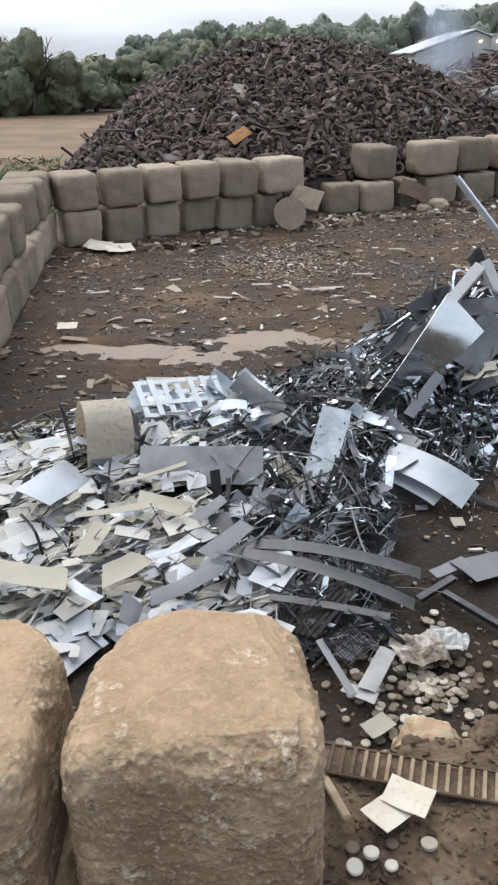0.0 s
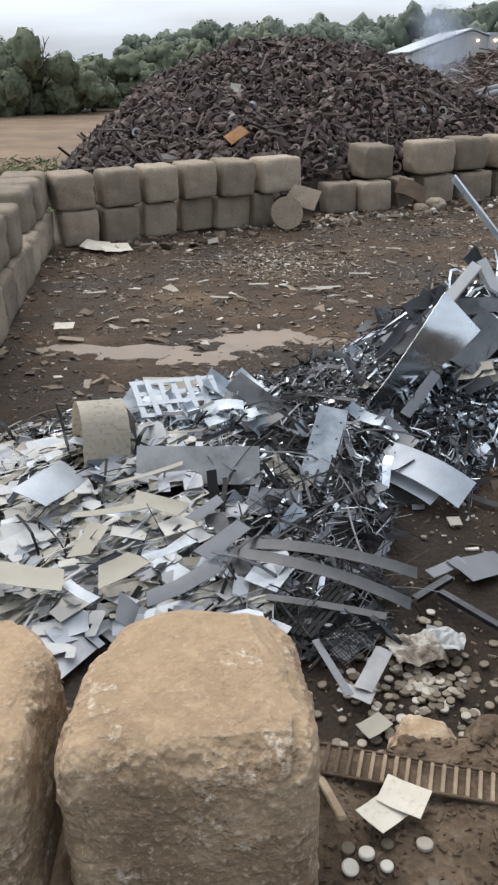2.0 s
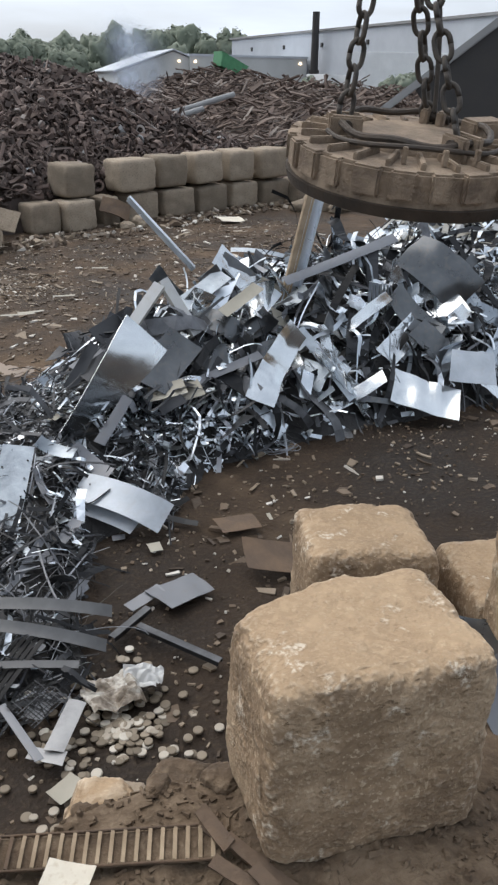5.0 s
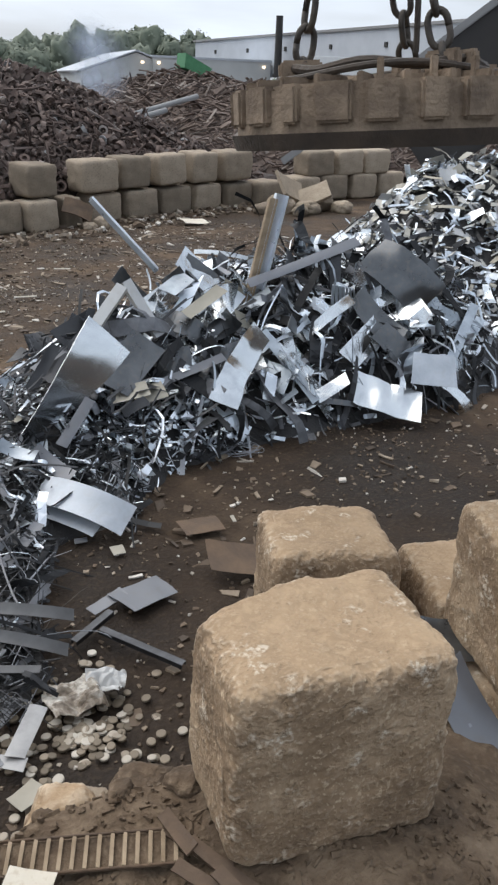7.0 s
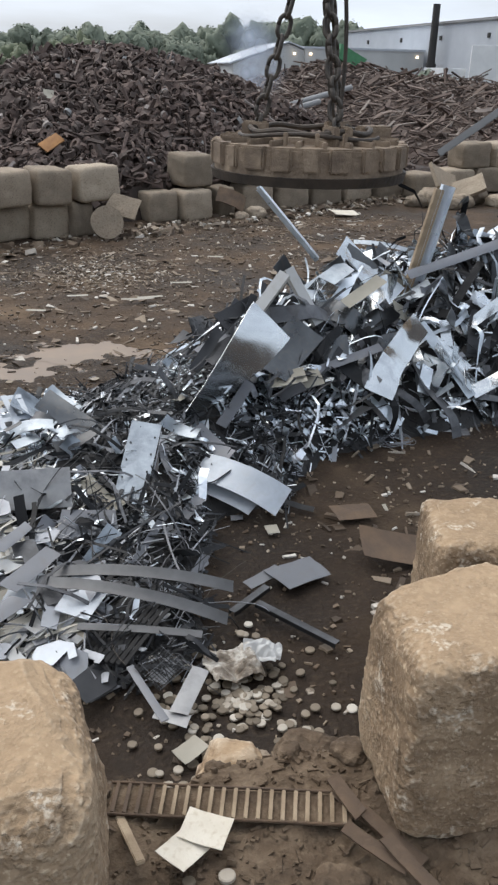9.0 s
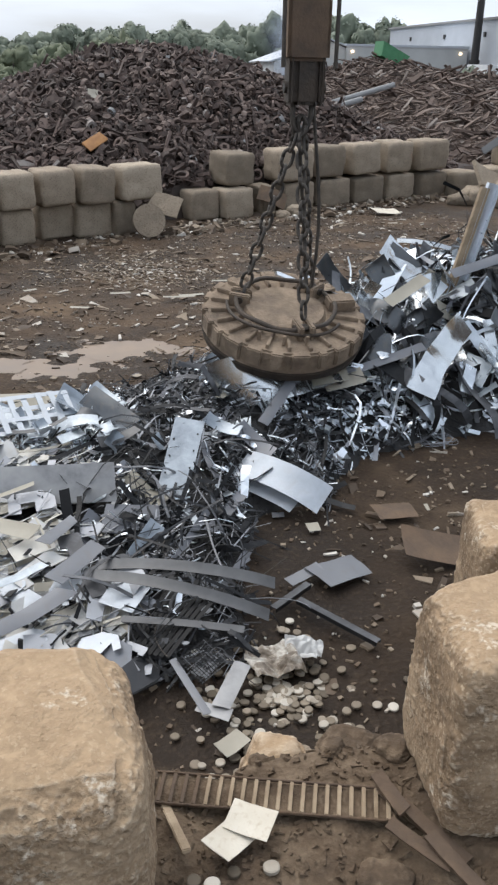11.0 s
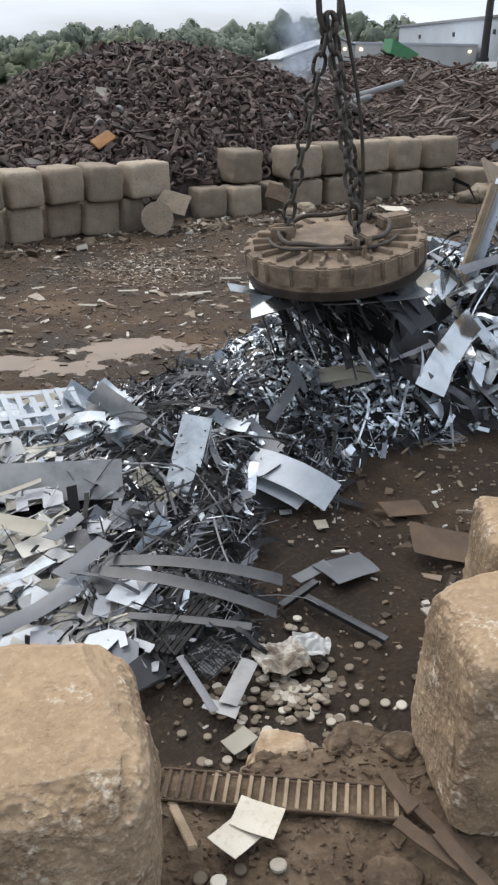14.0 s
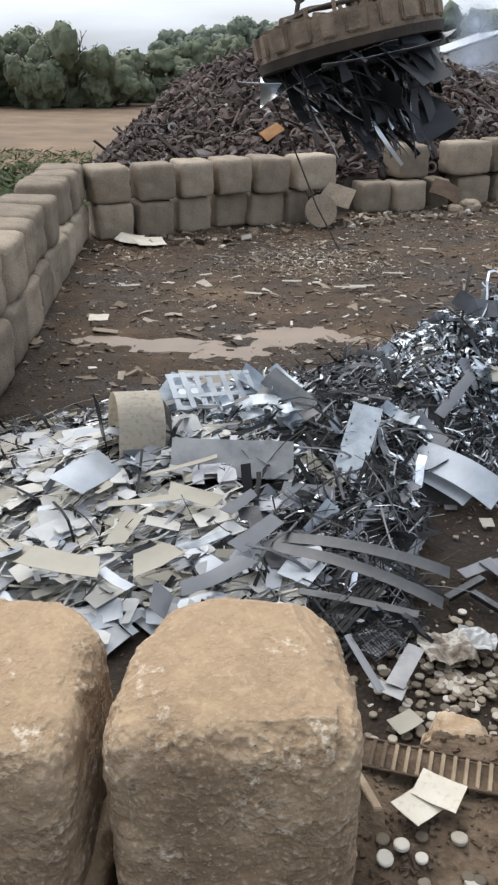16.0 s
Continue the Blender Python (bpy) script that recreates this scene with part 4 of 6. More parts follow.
def mesh_offcut():
    bm = bmesh.new()
    for k in range(11):
        box(0.24, 0.004, 0.003, pose(0, -0.1 + 0.02 * k, 0), bm=bm)
    for k in range(13):
        box(0.004, 0.21, 0.003, pose(-0.12 + 0.02 * k, 0, 0.002), bm=bm)
    thing("wire_mesh", bm, M_DARK, pose(0.60, 3.92, 0.15, 18, -5, 40), "dark square wire mesh offcut", "wire mesh", HEAPED)


mesh_offcut()


M_WRAP = mat("dirty_wrap", [(0.35, (0.08, 0.06, 0.042)), (0.5, (0.22, 0.185, 0.145)), (0.66, (0.55, 0.53, 0.48))], 9, (0.3, 0.6), 0, 0.3, 40)


def crumpled(name, s, x, y, z, seed, material, label):
    bm = bmesh.new()
    bmesh.ops.create_grid(bm, x_segments=22, y_segments=22, size=s)
    o = Vector((seed * 5.1, seed, 0))
    for v in bm.verts:
        p = v.co * 5 + o
        v.co.z += 0.10 * abs(noise.noise(p)) + 0.05 * abs(noise.noise(p * 2.3)) + 0.02 * noise.noise(p * 6)
        v.co.x += 0.05 * noise.noise(p + Vector((9, 0, 0)))
        v.co.y += 0.05 * noise.noise(p + Vector((0, 9, 0)))
    ex = bmesh.ops.extrude_face_region(bm, geom=bm.faces[:])
    for v in [g for g in ex["geom"] if isinstance(g, bmesh.types.BMVert)]:
        v.co.z -= 0.003
    return thing(name, bm, material, pose(x, y, z, 0, 0, seed * 33), label, "plastic sheet", "litter by the blocks")


crumpled("crumpled_wrap", 0.15, 1.03, 3.98, 0.04, 3, M_WRAP, "crumpled dirty translucent plastic wrap on the mud")
crumpled("crumpled_wrap", 0.11, 1.22, 4.02, 0.05, 5, M_PAINT, "crumpled white plastic wrap on the mud")

# white and cream sheets over the low end of the heap
LOW = "cream sheets on the low end of the heap"
rng = random.Random(77)
for x, y, z, L, W, rz, rx, m in [(-1.44, 5.42, 0.44, 0.62, 0.36, 66, 24, M_ZINC), (-1.40, 4.36, 0.34, 0.62, 0.26, -20, 10, M_PAINT), (-1.02, 4.22, 0.31, 0.36, 0.13, -45, 8, M_ZINC),
                                 (-0.80, 4.42, 0.36, 0.34, 0.24, 35, 14, M_PAINT), (-1.05, 4.72, 0.38, 0.46, 0.20, 80, 10, M_PAINT), (-0.62, 5.15, 0.42, 0.42, 0.18, -20, 18, M_PAINT),
                                 (-0.95, 5.05, 0.42, 0.60, 0.10, 18, 10, M_PAINT), (-1.80, 5.75, 0.36, 0.55, 0.10, 58, 20, M_PAINT), (-1.72, 6.22, 0.36, 0.44, 0.28, 20, 18, M_PAINT),
                                 (-0.72, 4.08, 0.27, 0.26, 0.22, 88, 30, M_MIDGREY), (-0.40, 4.28, 0.33, 0.58, 0.16, 42, 20, M_MIDGREY), (-0.15, 4.75, 0.36, 0.50, 0.18, 55, 20, M_MIDGREY),
                                 (-0.28, 5.10, 0.40, 0.44, 0.15, 62, 15, M_MIDGREY), (-2.10, 5.2, 0.28, 0.5, 0.3, 40, 14, M_PAINT), (-1.95, 4.7, 0.24, 0.6, 0.26, -15, 12, M_PAINT),
                                 (-2.6, 5.6, 0.22, 0.55, 0.32, 70, 12, M_PAINT), (-0.50, 4.60, 0.38, 0.42, 0.09, 40, 12, M_STEEL), (-0.78, 5.55, 0.44, 0.70, 0.07, 22, 12, M_PAINT), (-2.3, 6.3, 0.3, 0.7, 0.12, 15, 12, M_PAINT)]:
    sheet("painted_sheet" if m == M_PAINT else "steel_offcut", L * 0.92, W * 0.8, x, y, z, rx, rng.uniform(-8, 8), rz, m, "cream painted sheet offcut with dirt flecks" if m == M_PAINT else "grey steel offcut on the heap", group=LOW, bend=rng.uniform(-0.25, 0.25), fold=rng.choice((0, 0, 0.2)), skew=0.5)


def notched(L, W, rng, T=0.003):
    """A flat offcut with sheared corners and a punched-out bite."""
    a, b = L / 2, W / 2
    c, d = rng.uniform(0.1, 0.45) * W, rng.uniform(0.1, 0.5) * W
    n0, n1, dp = rng.uniform(-0.3, 0.0) * L, rng.uniform(0.05, 0.3) * L, rng.uniform(0.2, 0.6) * W
    out = [(-a, -b), (n0, -b), (n0, -b + dp), (n1, -b + dp), (n1, -b), (a, -b), (a, b - c), (a - d, b), (-a + d * 0.4, b), (-a, b - d * 0.6)]
    if rng.random() < 0.5:
        out = [(-a, -b), (a * rng.uniform(0.5, 1), -b), (a, b - c), (a - d, b), (-a, b - d * 0.5)]
    bm = bmesh.new()
    low = [bm.verts.new((x, y, 0.03 * L * (x / a) ** 2)) for x, y in out]
    top = [bm.verts.new((v.co.x, v.co.y, v.co.z + T)) for v in low]
    bm.faces.new(low[::-1])
    bm.faces.new(top)
    for k in range(len(out)):
        q = (k + 1) % len(out)
        bm.faces.new((low[k], low[q], top[q], top[k]))
    bmesh.ops.triangulate(bm, faces=[f for f in bm.faces if len(f.verts) > 4])
    return bm


for k in range(170):
    x, y = rng.uniform(-2.3, 0.25), rng.uniform(3.9, 6.3)
    if x > -0.5 and y > 5.4:
        continue
    L = rng.uniform(0.12, 0.36)
    m = rng.choice((M_PAINT, M_PAINT, M_ZINC, M_PAINT, M_MIDGREY)) if x < -0.2 else rng.choice((M_MIDGREY, M_DARK, M_ZINC, M_MIDGREY))
    thing("cut_offcut", notched(L, L * rng.uniform(0.3, 0.75), rng), m, pose(x, y, heap_top(x, y) + rng.uniform(0.07, 0.13), rng.gauss(14, 9), rng.gauss(0, 9), rng.choice((35, -50, 60, 10)) + rng.gauss(0, 16)),
          "dirty cream sheared sheet offcut" if m == M_PAINT else "bluish zinc-coated sheared offcut" if m == M_ZINC else "dark grey sheared steel offcut", "sheet metal", LOW)


def punched_web():
    """A bright sheet left over from punching, with rows of square holes."""
    base = tagged(new("punched_web"), "bright punched sheet with rows of square holes", "sheet metal", HEAPED)
    base.matrix_basis = pose(-0.58, 6.62, 0.66, 26, 4, 24)
    for j in range(4):
        part("cross_strip", box(0.78, 0.045, 0.003, pose(0, -0.19 + 0.127 * j, 0.01 * math.sin(j * 2.1))), M_ZINC, base)
    for k in range(7):
        part("bridge", box(0.05, 0.42, 0.003, pose(-0.36 + 0.12 * k, 0, 0.004 + 0.012 * math.sin(k * 1.7), 0, 0, 2.5 * math.sin(k * 3.0))), M_ZINC, base)


punched_web()
# bright bundle behind the panel
rr0 = random.Random(15)
for x, y, z, L, W, rx, ry, rz, b in [(-0.25, 6.85, 0.66, 0.34, 0.26, 35, -10, 80, 1.2), (-0.75, 6.9, 0.58, 0.6, 0.15, 25, -6, 20, 0.1), (-0.95, 6.75, 0.58, 0.36, 0.24, 30, -30, 60, 0.3), (-0.6, 7.15, 0.6, 0.7, 0.12, 20, 2, 8, 0.1),
                                     (-0.35, 6.55, 0.58, 0.5, 0.06, 30, 0, 30, 1.4), (-0.6, 6.5, 0.55, 0.4, 0.07, 25, 5, -20, 1.2), (-0.7, 6.7, 0.6, 0.42, 0.16, 30, 0, -25, 0.3)]:
    sheet("bright_sheet", L, W, x, y, z, rx, ry, rz, M_STEEL if b > 0.25 else M_PAINT, "bright galvanised sheet offcut in a bundle", group="bright bundle", bend=b)


for k in range(34):
    x, y, bright = rr0.uniform(-1.0, 0.15), rr0.uniform(6.25, 7.2), rr0.random() < 0.75
    sheet("curled_strip", rr0.uniform(0.14, 0.5), rr0.uniform(0.03, 0.13), x, y, heap_top(x, y) + rr0.uniform(0.12, 0.24), rr0.gauss(24, 16), rr0.gauss(0, 16), rr0.uniform(-80, 80), M_STEEL if bright else M_BAND,
          "bright curled strip of sheet in a bundle" if bright else "dark curled strip of sheet in a bundle", group="bright bundle", bend=rr0.gauss(0.3, 1.1), twist=rr0.gauss(0, 0.4))


def cowl():
    """A bent cover with two legs, standing in the heap."""
    base = tagged(new("bent_cover"), "beige painted steel cover bent into an arch, rust spotted", "machine cover")
    base.matrix_basis = pose(-1.19, 6.06, 0.22, -6, 4, 20) @ Matrix.Scale(1.1, 4)
    bm = bmesh.new()
    prof = [(0, -0.24, 0.0), (0, -0.235, 0.2)] + [(0, 0.01 - 0.245 * math.cos(k * math.pi / 16), 0.32 + 0.22 * math.sin(k * math.pi / 16)) for k in range(17)] + [(0, 0.26, 0.05)]
    prev = None
    for _, y, z in prof:
        row = [bm.verts.new((x, y, z)) for x in (-0.17, 0.17)]
        if prev:
            bm.faces.new((*prev, *row[::-1]))
        prev = row
    bmesh.ops.solidify(bm, geom=bm.faces[:], thickness=0.006)
    part("arch", bm, mat("beige_paint", [(0.3, (0.56, 0.51, 0.42)), (0.7, (0.7, 0.65, 0.55))], 3, (0.5, 0.75), 0, 0.1, 30, speck=((0.15, 0.1, 0.06), 0.45)), base)
    part("flap", box(0.18, 0.004, 0.17, pose(-0.06, -0.25, 0.10, 4), 0.002), M_MIDGREY, base, "small grey flap")
    part("side_plate", bent(0.42, 0.3), M_MIDGREY, base, "grey side plate").matrix_basis = pose(0.24, 0.0, 0.24, 0, 84, 0)
    part("side_plate", bent(0.5, 0.3), M_DARK, base, "dark side plate").matrix_basis = pose(-0.25, 0.03, 0.25, 0, 80, 0)


cowl()

# ---- pieces on the high ridge ----
sheet("ridge_sheet", 0.9, 0.30, 3.22, 7.24, 0.80, 46, -36, 44, M_SHEEN, "bright corrugated sheet standing on the ridge's slope", bend=0.5, fold=0.3, twist=0.5, dent=0.12, segs=16)
sheet("ridge_sheet", 0.74, 0.44, 4.95, 7.30, 0.30, 34, 14, -30, M_SHEEN, "bare steel sheet sliding off the foot of the ridge", bend=0.3, dent=0.09, segs=16)
sheet("ridge_sheet", 0.50, 0.42, 5.50, 7.32, 0.56, 48, 6, -14, M_ZINC, "pale zinc-coated sheet leaning on the ridge", bend=0.1)
sheet("ridge_sheet", 0.95, 0.55, 5.62, 8.35, 1.36, 58, 38, -26, M_BLACKSHEET, "large dark steel sheet leaning on the crest", bend=-1.1, twist=0.5, dent=0.1, segs=18)
sheet("ridge_sheet", 0.75, 0.30, 5.10, 7.95, 0.98, 45, 40, -40, M_BLACKSHEET, "dark bent sheet hanging down the ridge", bend=1.1, twist=0.6, segs=18)
sheet("ridge_strip", 1.65, 0.13, 4.40, 8.42, 1.55, 35, -11, 18, M_MIDGREY, "long grey steel strip laid over the ridge", bend=0.06, segs=14)
sheet("ridge_strip", 0.75, 0.10, 3.75, 9.2, 1.50, 20, 10, -12, M_STEEL, "bright strip on the crest", bend=-0.4)
sheet("ridge_strip", 0.60, 0.14, 3.10, 8.0, 1.28, 30, -18, 32, M_PAINT, "white steel strip on the ridge", bend=0.1)
sheet("ridge_strip", 0.36, 0.05, 4.02, 7.36, 0.20, 10, 80, 10, M_SHEEN, "bright strip hanging at the foot of the ridge", bend=0.3)
sheet("ridge_strip", 0.40, 0.07, 4.00, 7.55, 0.62, 0, 70, 30, M_SHEEN, "bright twisted strip hanging down the ridge", bend=0.9)
sheet("ridge_strip", 0.8, 0.09, 2.75, 7.35, 0.78, 40, -12, 14, M_MIDGREY, "grey steel strip on the ridge's slope", bend=0.1)
sheet("ridge_offcut", 0.42, 0.2, 2.25, 7.15, 0.66, 30, -8, 10, M_PAINT, "pale offcut on the ridge's slope", bend=0.1)
for k in range(7):
    sheet("hanging_strip", 0.42, 0.035, 4.62 + 0.05 * k, 8.12, 1.18 - 0.01 * k, 20, 62, 60 - 6 * k, M_STEEL, "one of a fan of bright hanging strips", group="fan of hanging strips", bend=0.3)
rr = random.Random(5)
for k in range(60):
    x = rr.uniform(2.4, 6.3)
    y = rr.uniform(7.2, 9.0)
    h = heap_top(x, y)
    if h < 0.15:
        continue
    m = rr.choice((M_STEEL, M_DARK, M_MIDGREY, M_DARK, M_BLACKSHEET, M_SHEEN))
    L = rr.uniform(0.25, 0.75)
    sheet("loose_strip" if m != M_SHEEN else "loose_sheet", L, rr.uniform(0.04, 0.16), x, y, h + 0.06, rr.gauss(40, 25), rr.gauss(0, 32), rr.uniform(-70, 70), m,
          "bright loose strip of steel on the ridge" if m in (M_STEEL, M_SHEEN) else "dark loose strip of steel on the ridge", group="loose strips on the ridge", bend=rr.gauss(0, 0.7), twist=rr.gauss(0, 0.5))
for k in range(34):
    x, y = rr.uniform(-0.3, 2.2), rr.uniform(5.0, 8.2)
    h = heap_top(x, y)
    if h < 0.12:
        continue
    m = rr.choice((M_STEEL, M_DARK, M_MIDGREY, M_BLACKSHEET, M_PAINT))
    sheet("loose_strip", rr.uniform(0.2, 0.55), rr.uniform(0.04, 0.14), x, y, h + 0.05, rr.gauss(25, 18), rr.gauss(0, 22), rr.uniform(-80, 80), m,
          "bright loose strip of steel on the heap" if m in (M_STEEL, M_PAINT) else "dark loose strip of steel on the heap", group="loose strips on the heap", bend=rr.gauss(0, 0.5), twist=rr.gauss(0, 0.3))


for k in range(36):
    x, y = rr.uniform(2.4, 6.2), rr.uniform(7.3, 8.7)
    m = rr.choice((M_SHEEN, M_BLACKSHEET, M_SHEEN, M_SHEEN, M_BLACKSHEET))
    sheet("curled_sheet", rr.uniform(0.5, 1.05), rr.uniform(0.1, 0.36), x, y, heap_top(x, y) + 0.16, rr.gauss(48, 12), rr.choice((-1, 1)) * rr.uniform(20, 50), rr.gauss(0, 35), m,
          "dark curled sheet hanging down the ridge" if m == M_BLACKSHEET else "bright curled sheet hanging down the ridge", group="sheets on the ridge", bend=rr.gauss(0, 1.2), twist=rr.gauss(0, 0.9), segs=16, dent=0.08)
for k in range(30):
    x, y = rr.uniform(2.4, 6.4), rr.uniform(7.5, 9.2)
    m = rr.choice((M_SHEEN, M_PAINT, M_STEEL, M_BLACKSHEET, M_STEEL))
    sheet("crest_sheet", rr.uniform(0.25, 0.6), rr.uniform(0.1, 0.3), x, y, heap_top(x, y) + 0.08, rr.gauss(45, 18), rr.gauss(0, 28), rr.uniform(-60, 60), m,
          "dark bent sheet offcut on the ridge" if m == M_BLACKSHEET else "bright bent sheet offcut on the ridge", group="sheets on the ridge", bend=rr.gauss(0, 0.5), fold=rr.choice((0, 0, 0.5)))


def post():
    base = tagged(new("old_post"), "timber post with a galvanised channel nailed on, leaning on the ridge", "post", HEAPED)
    base.matrix_basis = pose(3.86, 8.45, 1.62, 2, 13, 8)
    part("timber", box(0.10, 0.05, 1.25, None, 0.006), M_WOOD, base, "weathered timber")
    part("channel", channel(1.3, 0.15, 0.05), M_STEEL, base, "dented galvanised channel").matrix_basis = pose(0.09, 0.0, 0.03, 0, 90, 90)


post()


def wire_coil(x, y, z):
    pts, r2 = [], random.Random(3)
    for k in range(150):
        a, r = k * 0.28, 0.10 + 0.025 * math.sin(k * 0.37)
        pts.append((x + r * 1.5 * math.cos(a) + 0.03 * math.sin(k * 0.11), y + r * math.sin(a), z + 0.025 + 0.018 * math.sin(k * 0.53)))
    thing("wire_coil", tube(pts, 0.004, 5), M_MIDGREY, Matrix(), "loose coil of thin steel wire on the mud", "wire", HEAPED)


wire_coil(3.19, 6.98, 0.03)
for k in range(26):
    x, y = rr.uniform(-0.2, 0.9), rr.uniform(4.3, 5.6)
    pts = [Vector((x, y, heap_top(x, y) + 0.08))]
    d = Vector((rr.gauss(0, 1), rr.gauss(0, 1), 0)).normalized() * 0.045
    for q in range(14):
        d = (d + Vector((rr.gauss(0, 0.012), rr.gauss(0, 0.012), rr.gauss(0, 0.012)))).normalized() * 0.045
        d.z *= 0.5
        p = pts[-1] + d
        p.z = max(p.z, heap_top(p.x, p.y) + 0.02)
        pts.append(p)
    thing("loose_wire", tube(pts, 0.0028, 5), M_CHAIN if k % 2 else M_MIDGREY, Matrix(), "thin bent steel wire in the tangle", "wire", "wires in the tangle")

# ---- things on the soil between the blocks ----
def grating():
    base = tagged(new("slotted_tray"), "rusty slotted metal tray half sunk in the soil", "metal tray")
    base.matrix_basis = pose(0.72, 2.39, 0.725, 6, -3, -16)
    for y in (-0.07, 0.07):
        part("rail", box(0.96, 0.008, 0.014, pose(0, y, 0), 0.002), M_RUSTPLATE, base)
    for k in range(20):
        part("slat", box(0.014, 0.13, 0.012, pose(-0.45 + 0.047 * k, 0, 0.002, 0, 20, 0), 0.001), M_RUSTPLATE if k < 4 else M_WOOD, base)
    part("pan", box(0.94, 0.13, 0.004, pose(0, 0, -0.012)), M_DIRT, base)


grating()
sheet("card_sheet", 0.18, 0.13, 0.53, 2.22, 0.73, 6, 4, 40, M_PAPER, "stained cream card lying on the soil", "card", "litter by the blocks", bend=0.12)
sheet("card_sheet", 0.18, 0.13, 0.61, 2.27, 0.75, 8, -4, -32, M_PAPER, "stained cream card lying on another", "card", "litter by the blocks", bend=0.15)
thing("timber_stake", box(0.035, 0.018, 0.32, None, 0.004), M_WOOD, pose(0.33, 2.3, 0.72, 72, 0, 12), "short weathered stake lying on the soil", "stake")
for k, (x, y, rz, L) in enumerate([(1.22, 2.24, -50, 0.34), (1.28, 2.13, -56, 0.36), (1.20, 2.08, -46, 0.3), (1.30, 1.98, -62, 0.3), (1.16, 2.3, -70, 0.22)]):
    sheet("rusty_strip", L * 0.85, 0.06, x, y, 0.73 + 0.012 * k, 10, 8, rz, M_RUSTPLATE, "bent dusty flat bar lying against the block", group="flat bars by the block", T=0.012, bend=0.25, dent=0.06, skew=0.3)
sheet("rusty_plate", 0.34, 0.24, 2.33, 5.66, 0.07, 3, 2, 4, M_RUSTPLATE, "small rusty plate pressed into the mud", group="plates on the mud")
sheet("rusty_plate", 0.48, 0.30, 2.42, 5.02, 0.12, 18, 12, -8, M_RUSTPLATE, "rusty plate tilted in the mud", group="plates on the mud", bend=0.1)
sheet("small_plate", 0.10, 0.10, 1.62, 5.50, 0.06, 12, 0, 5, M_PAINT, "small pale square plate on the mud", group="plates on the mud")
sheet("small_plate", 0.10, 0.06, 1.38, 5.72, 0.06, 12, 0, 0, M_MIDGREY, "small grey plate on the mud", group="plates on the mud")
sheet("small_plate", 0.03, 0.09, 2.62, 5.7, 0.06, 10, 0, 0, M_PAINT, "small pale strip on the mud", group="plates on the mud")
sheet("curved_guard", 0.55, 0.30, 2.70, 2.98, 0.82, 10, 12, -15, M_BLACKSHEET, "dark curved guard plate between the blocks", bend=1.1, segs=14)
sheet("curved_guard", 0.50, 0.22, 2.60, 2.50, 0.74, 12, 35, -75, M_MIDGREY, "bent grey plate between the blocks", bend=0.5)
sheet("curved_guard", 0.30, 0.14, 2.52, 2.76, 0.80, 12, 10, 15, M_STEEL, "bright bent plate between the blocks", bend=0.8)

# ---- pieces by the back wall and on the pile ----
thing("stone_disc", cyl(0.34, 0.10, None, seg=40), M_FARBLOCK, pose(0.86, 17.75, 0.36, 72, 0, 10), "round concrete disc leaning on the block wall", "concrete disc", smooth=False)
sheet("leaning_board", 0.66, 0.50, 1.22, 18.0, 0.66, 46, 12, -20, M_FARBLOCK, "pale board leaning on the block wall", "board", "boards by the wall", T=0.03)
sheet("leaning_board", 0.75, 0.42, 3.95, 20.3, 0.48, 58, 24, 6, M_RUSTPLATE, "bent rusty cover leaning on the block wall", "cover", "boards by the wall", T=0.02, bend=-0.9)
for x, y, L, rz in ((-2.65, 15.75, 0.8, 10), (-2.45, 15.55, 0.6, 35), (-2.9, 15.9, 0.5, -15), (6.9, 20.6, 0.7, 10)):
    sheet("cardboard_flat", L, 0.42, x, y, 0.09, 8, 3, rz, M_PAPER, "flattened tan cardboard on the mud", "cardboard", "boards by the wall", bend=0.25)
sheet("litter_sheet", 0.26, 0.2, -2.42, 10.55, 0.10, 10, 0, 8, M_PAPER, "tan board lying on the mud", "board", "boards by the wall")
for x, y, L, rz in ((0.2, 12.9, 0.32, 6), (1.1, 12.6, 0.5, 4), (1.3, 12.7, 0.4, 10), (1.9, 13.6, 0.36, 0), (-2.3, 12.4, 0.3, 20), (2.8, 15.6, 0.3, -10), (-1.2, 13.2, 0.22, 30), (-0.4, 12.1, 0.28, -12)):
    sheet("pale_strip", L, 0.07, x, y, 0.07, 4, 0, rz, M_PAINT, "pale strip lying on the mud", group="strips on the mud", bend=0.1)
sheet("orange_board", 0.58, 0.30, -0.24, 21.2, pile_top(-0.24, 21.2) + 0.27, 40, -24, 38, M_ORANGE, "orange painted board on the pile", "board", T=0.04)
sheet("orange_board", 0.6, 0.25, 2.2, 23.0, pile_top(2.2, 23.0) + 0.12, 30, -24, 30, M_PLANK, "rusty orange board on the pile", "board", T=0.04)
sheet("white_scrap", 0.26, 0.28, -0.27, 23.4, pile_top(-0.27, 23.4) + 0.25, 50, 10, 10, M_PAINT, "white torn sheet on the pile")
for k, (x, y, z, L) in enumerate(((9.8, 34.0, 2.5, 3.6), (8.9, 33.2, 2.15, 2.0), (11.6, 36.5, 2.0, 2.2))):
    thing("long_pipe", cyl(0.11, L, None, seg=12), M_ROOF, pose(x, y, z - 0.08, 0, 78, 24), "long pale steel pipe on the pile", "pipe", "pipes on the pile", smooth=True)

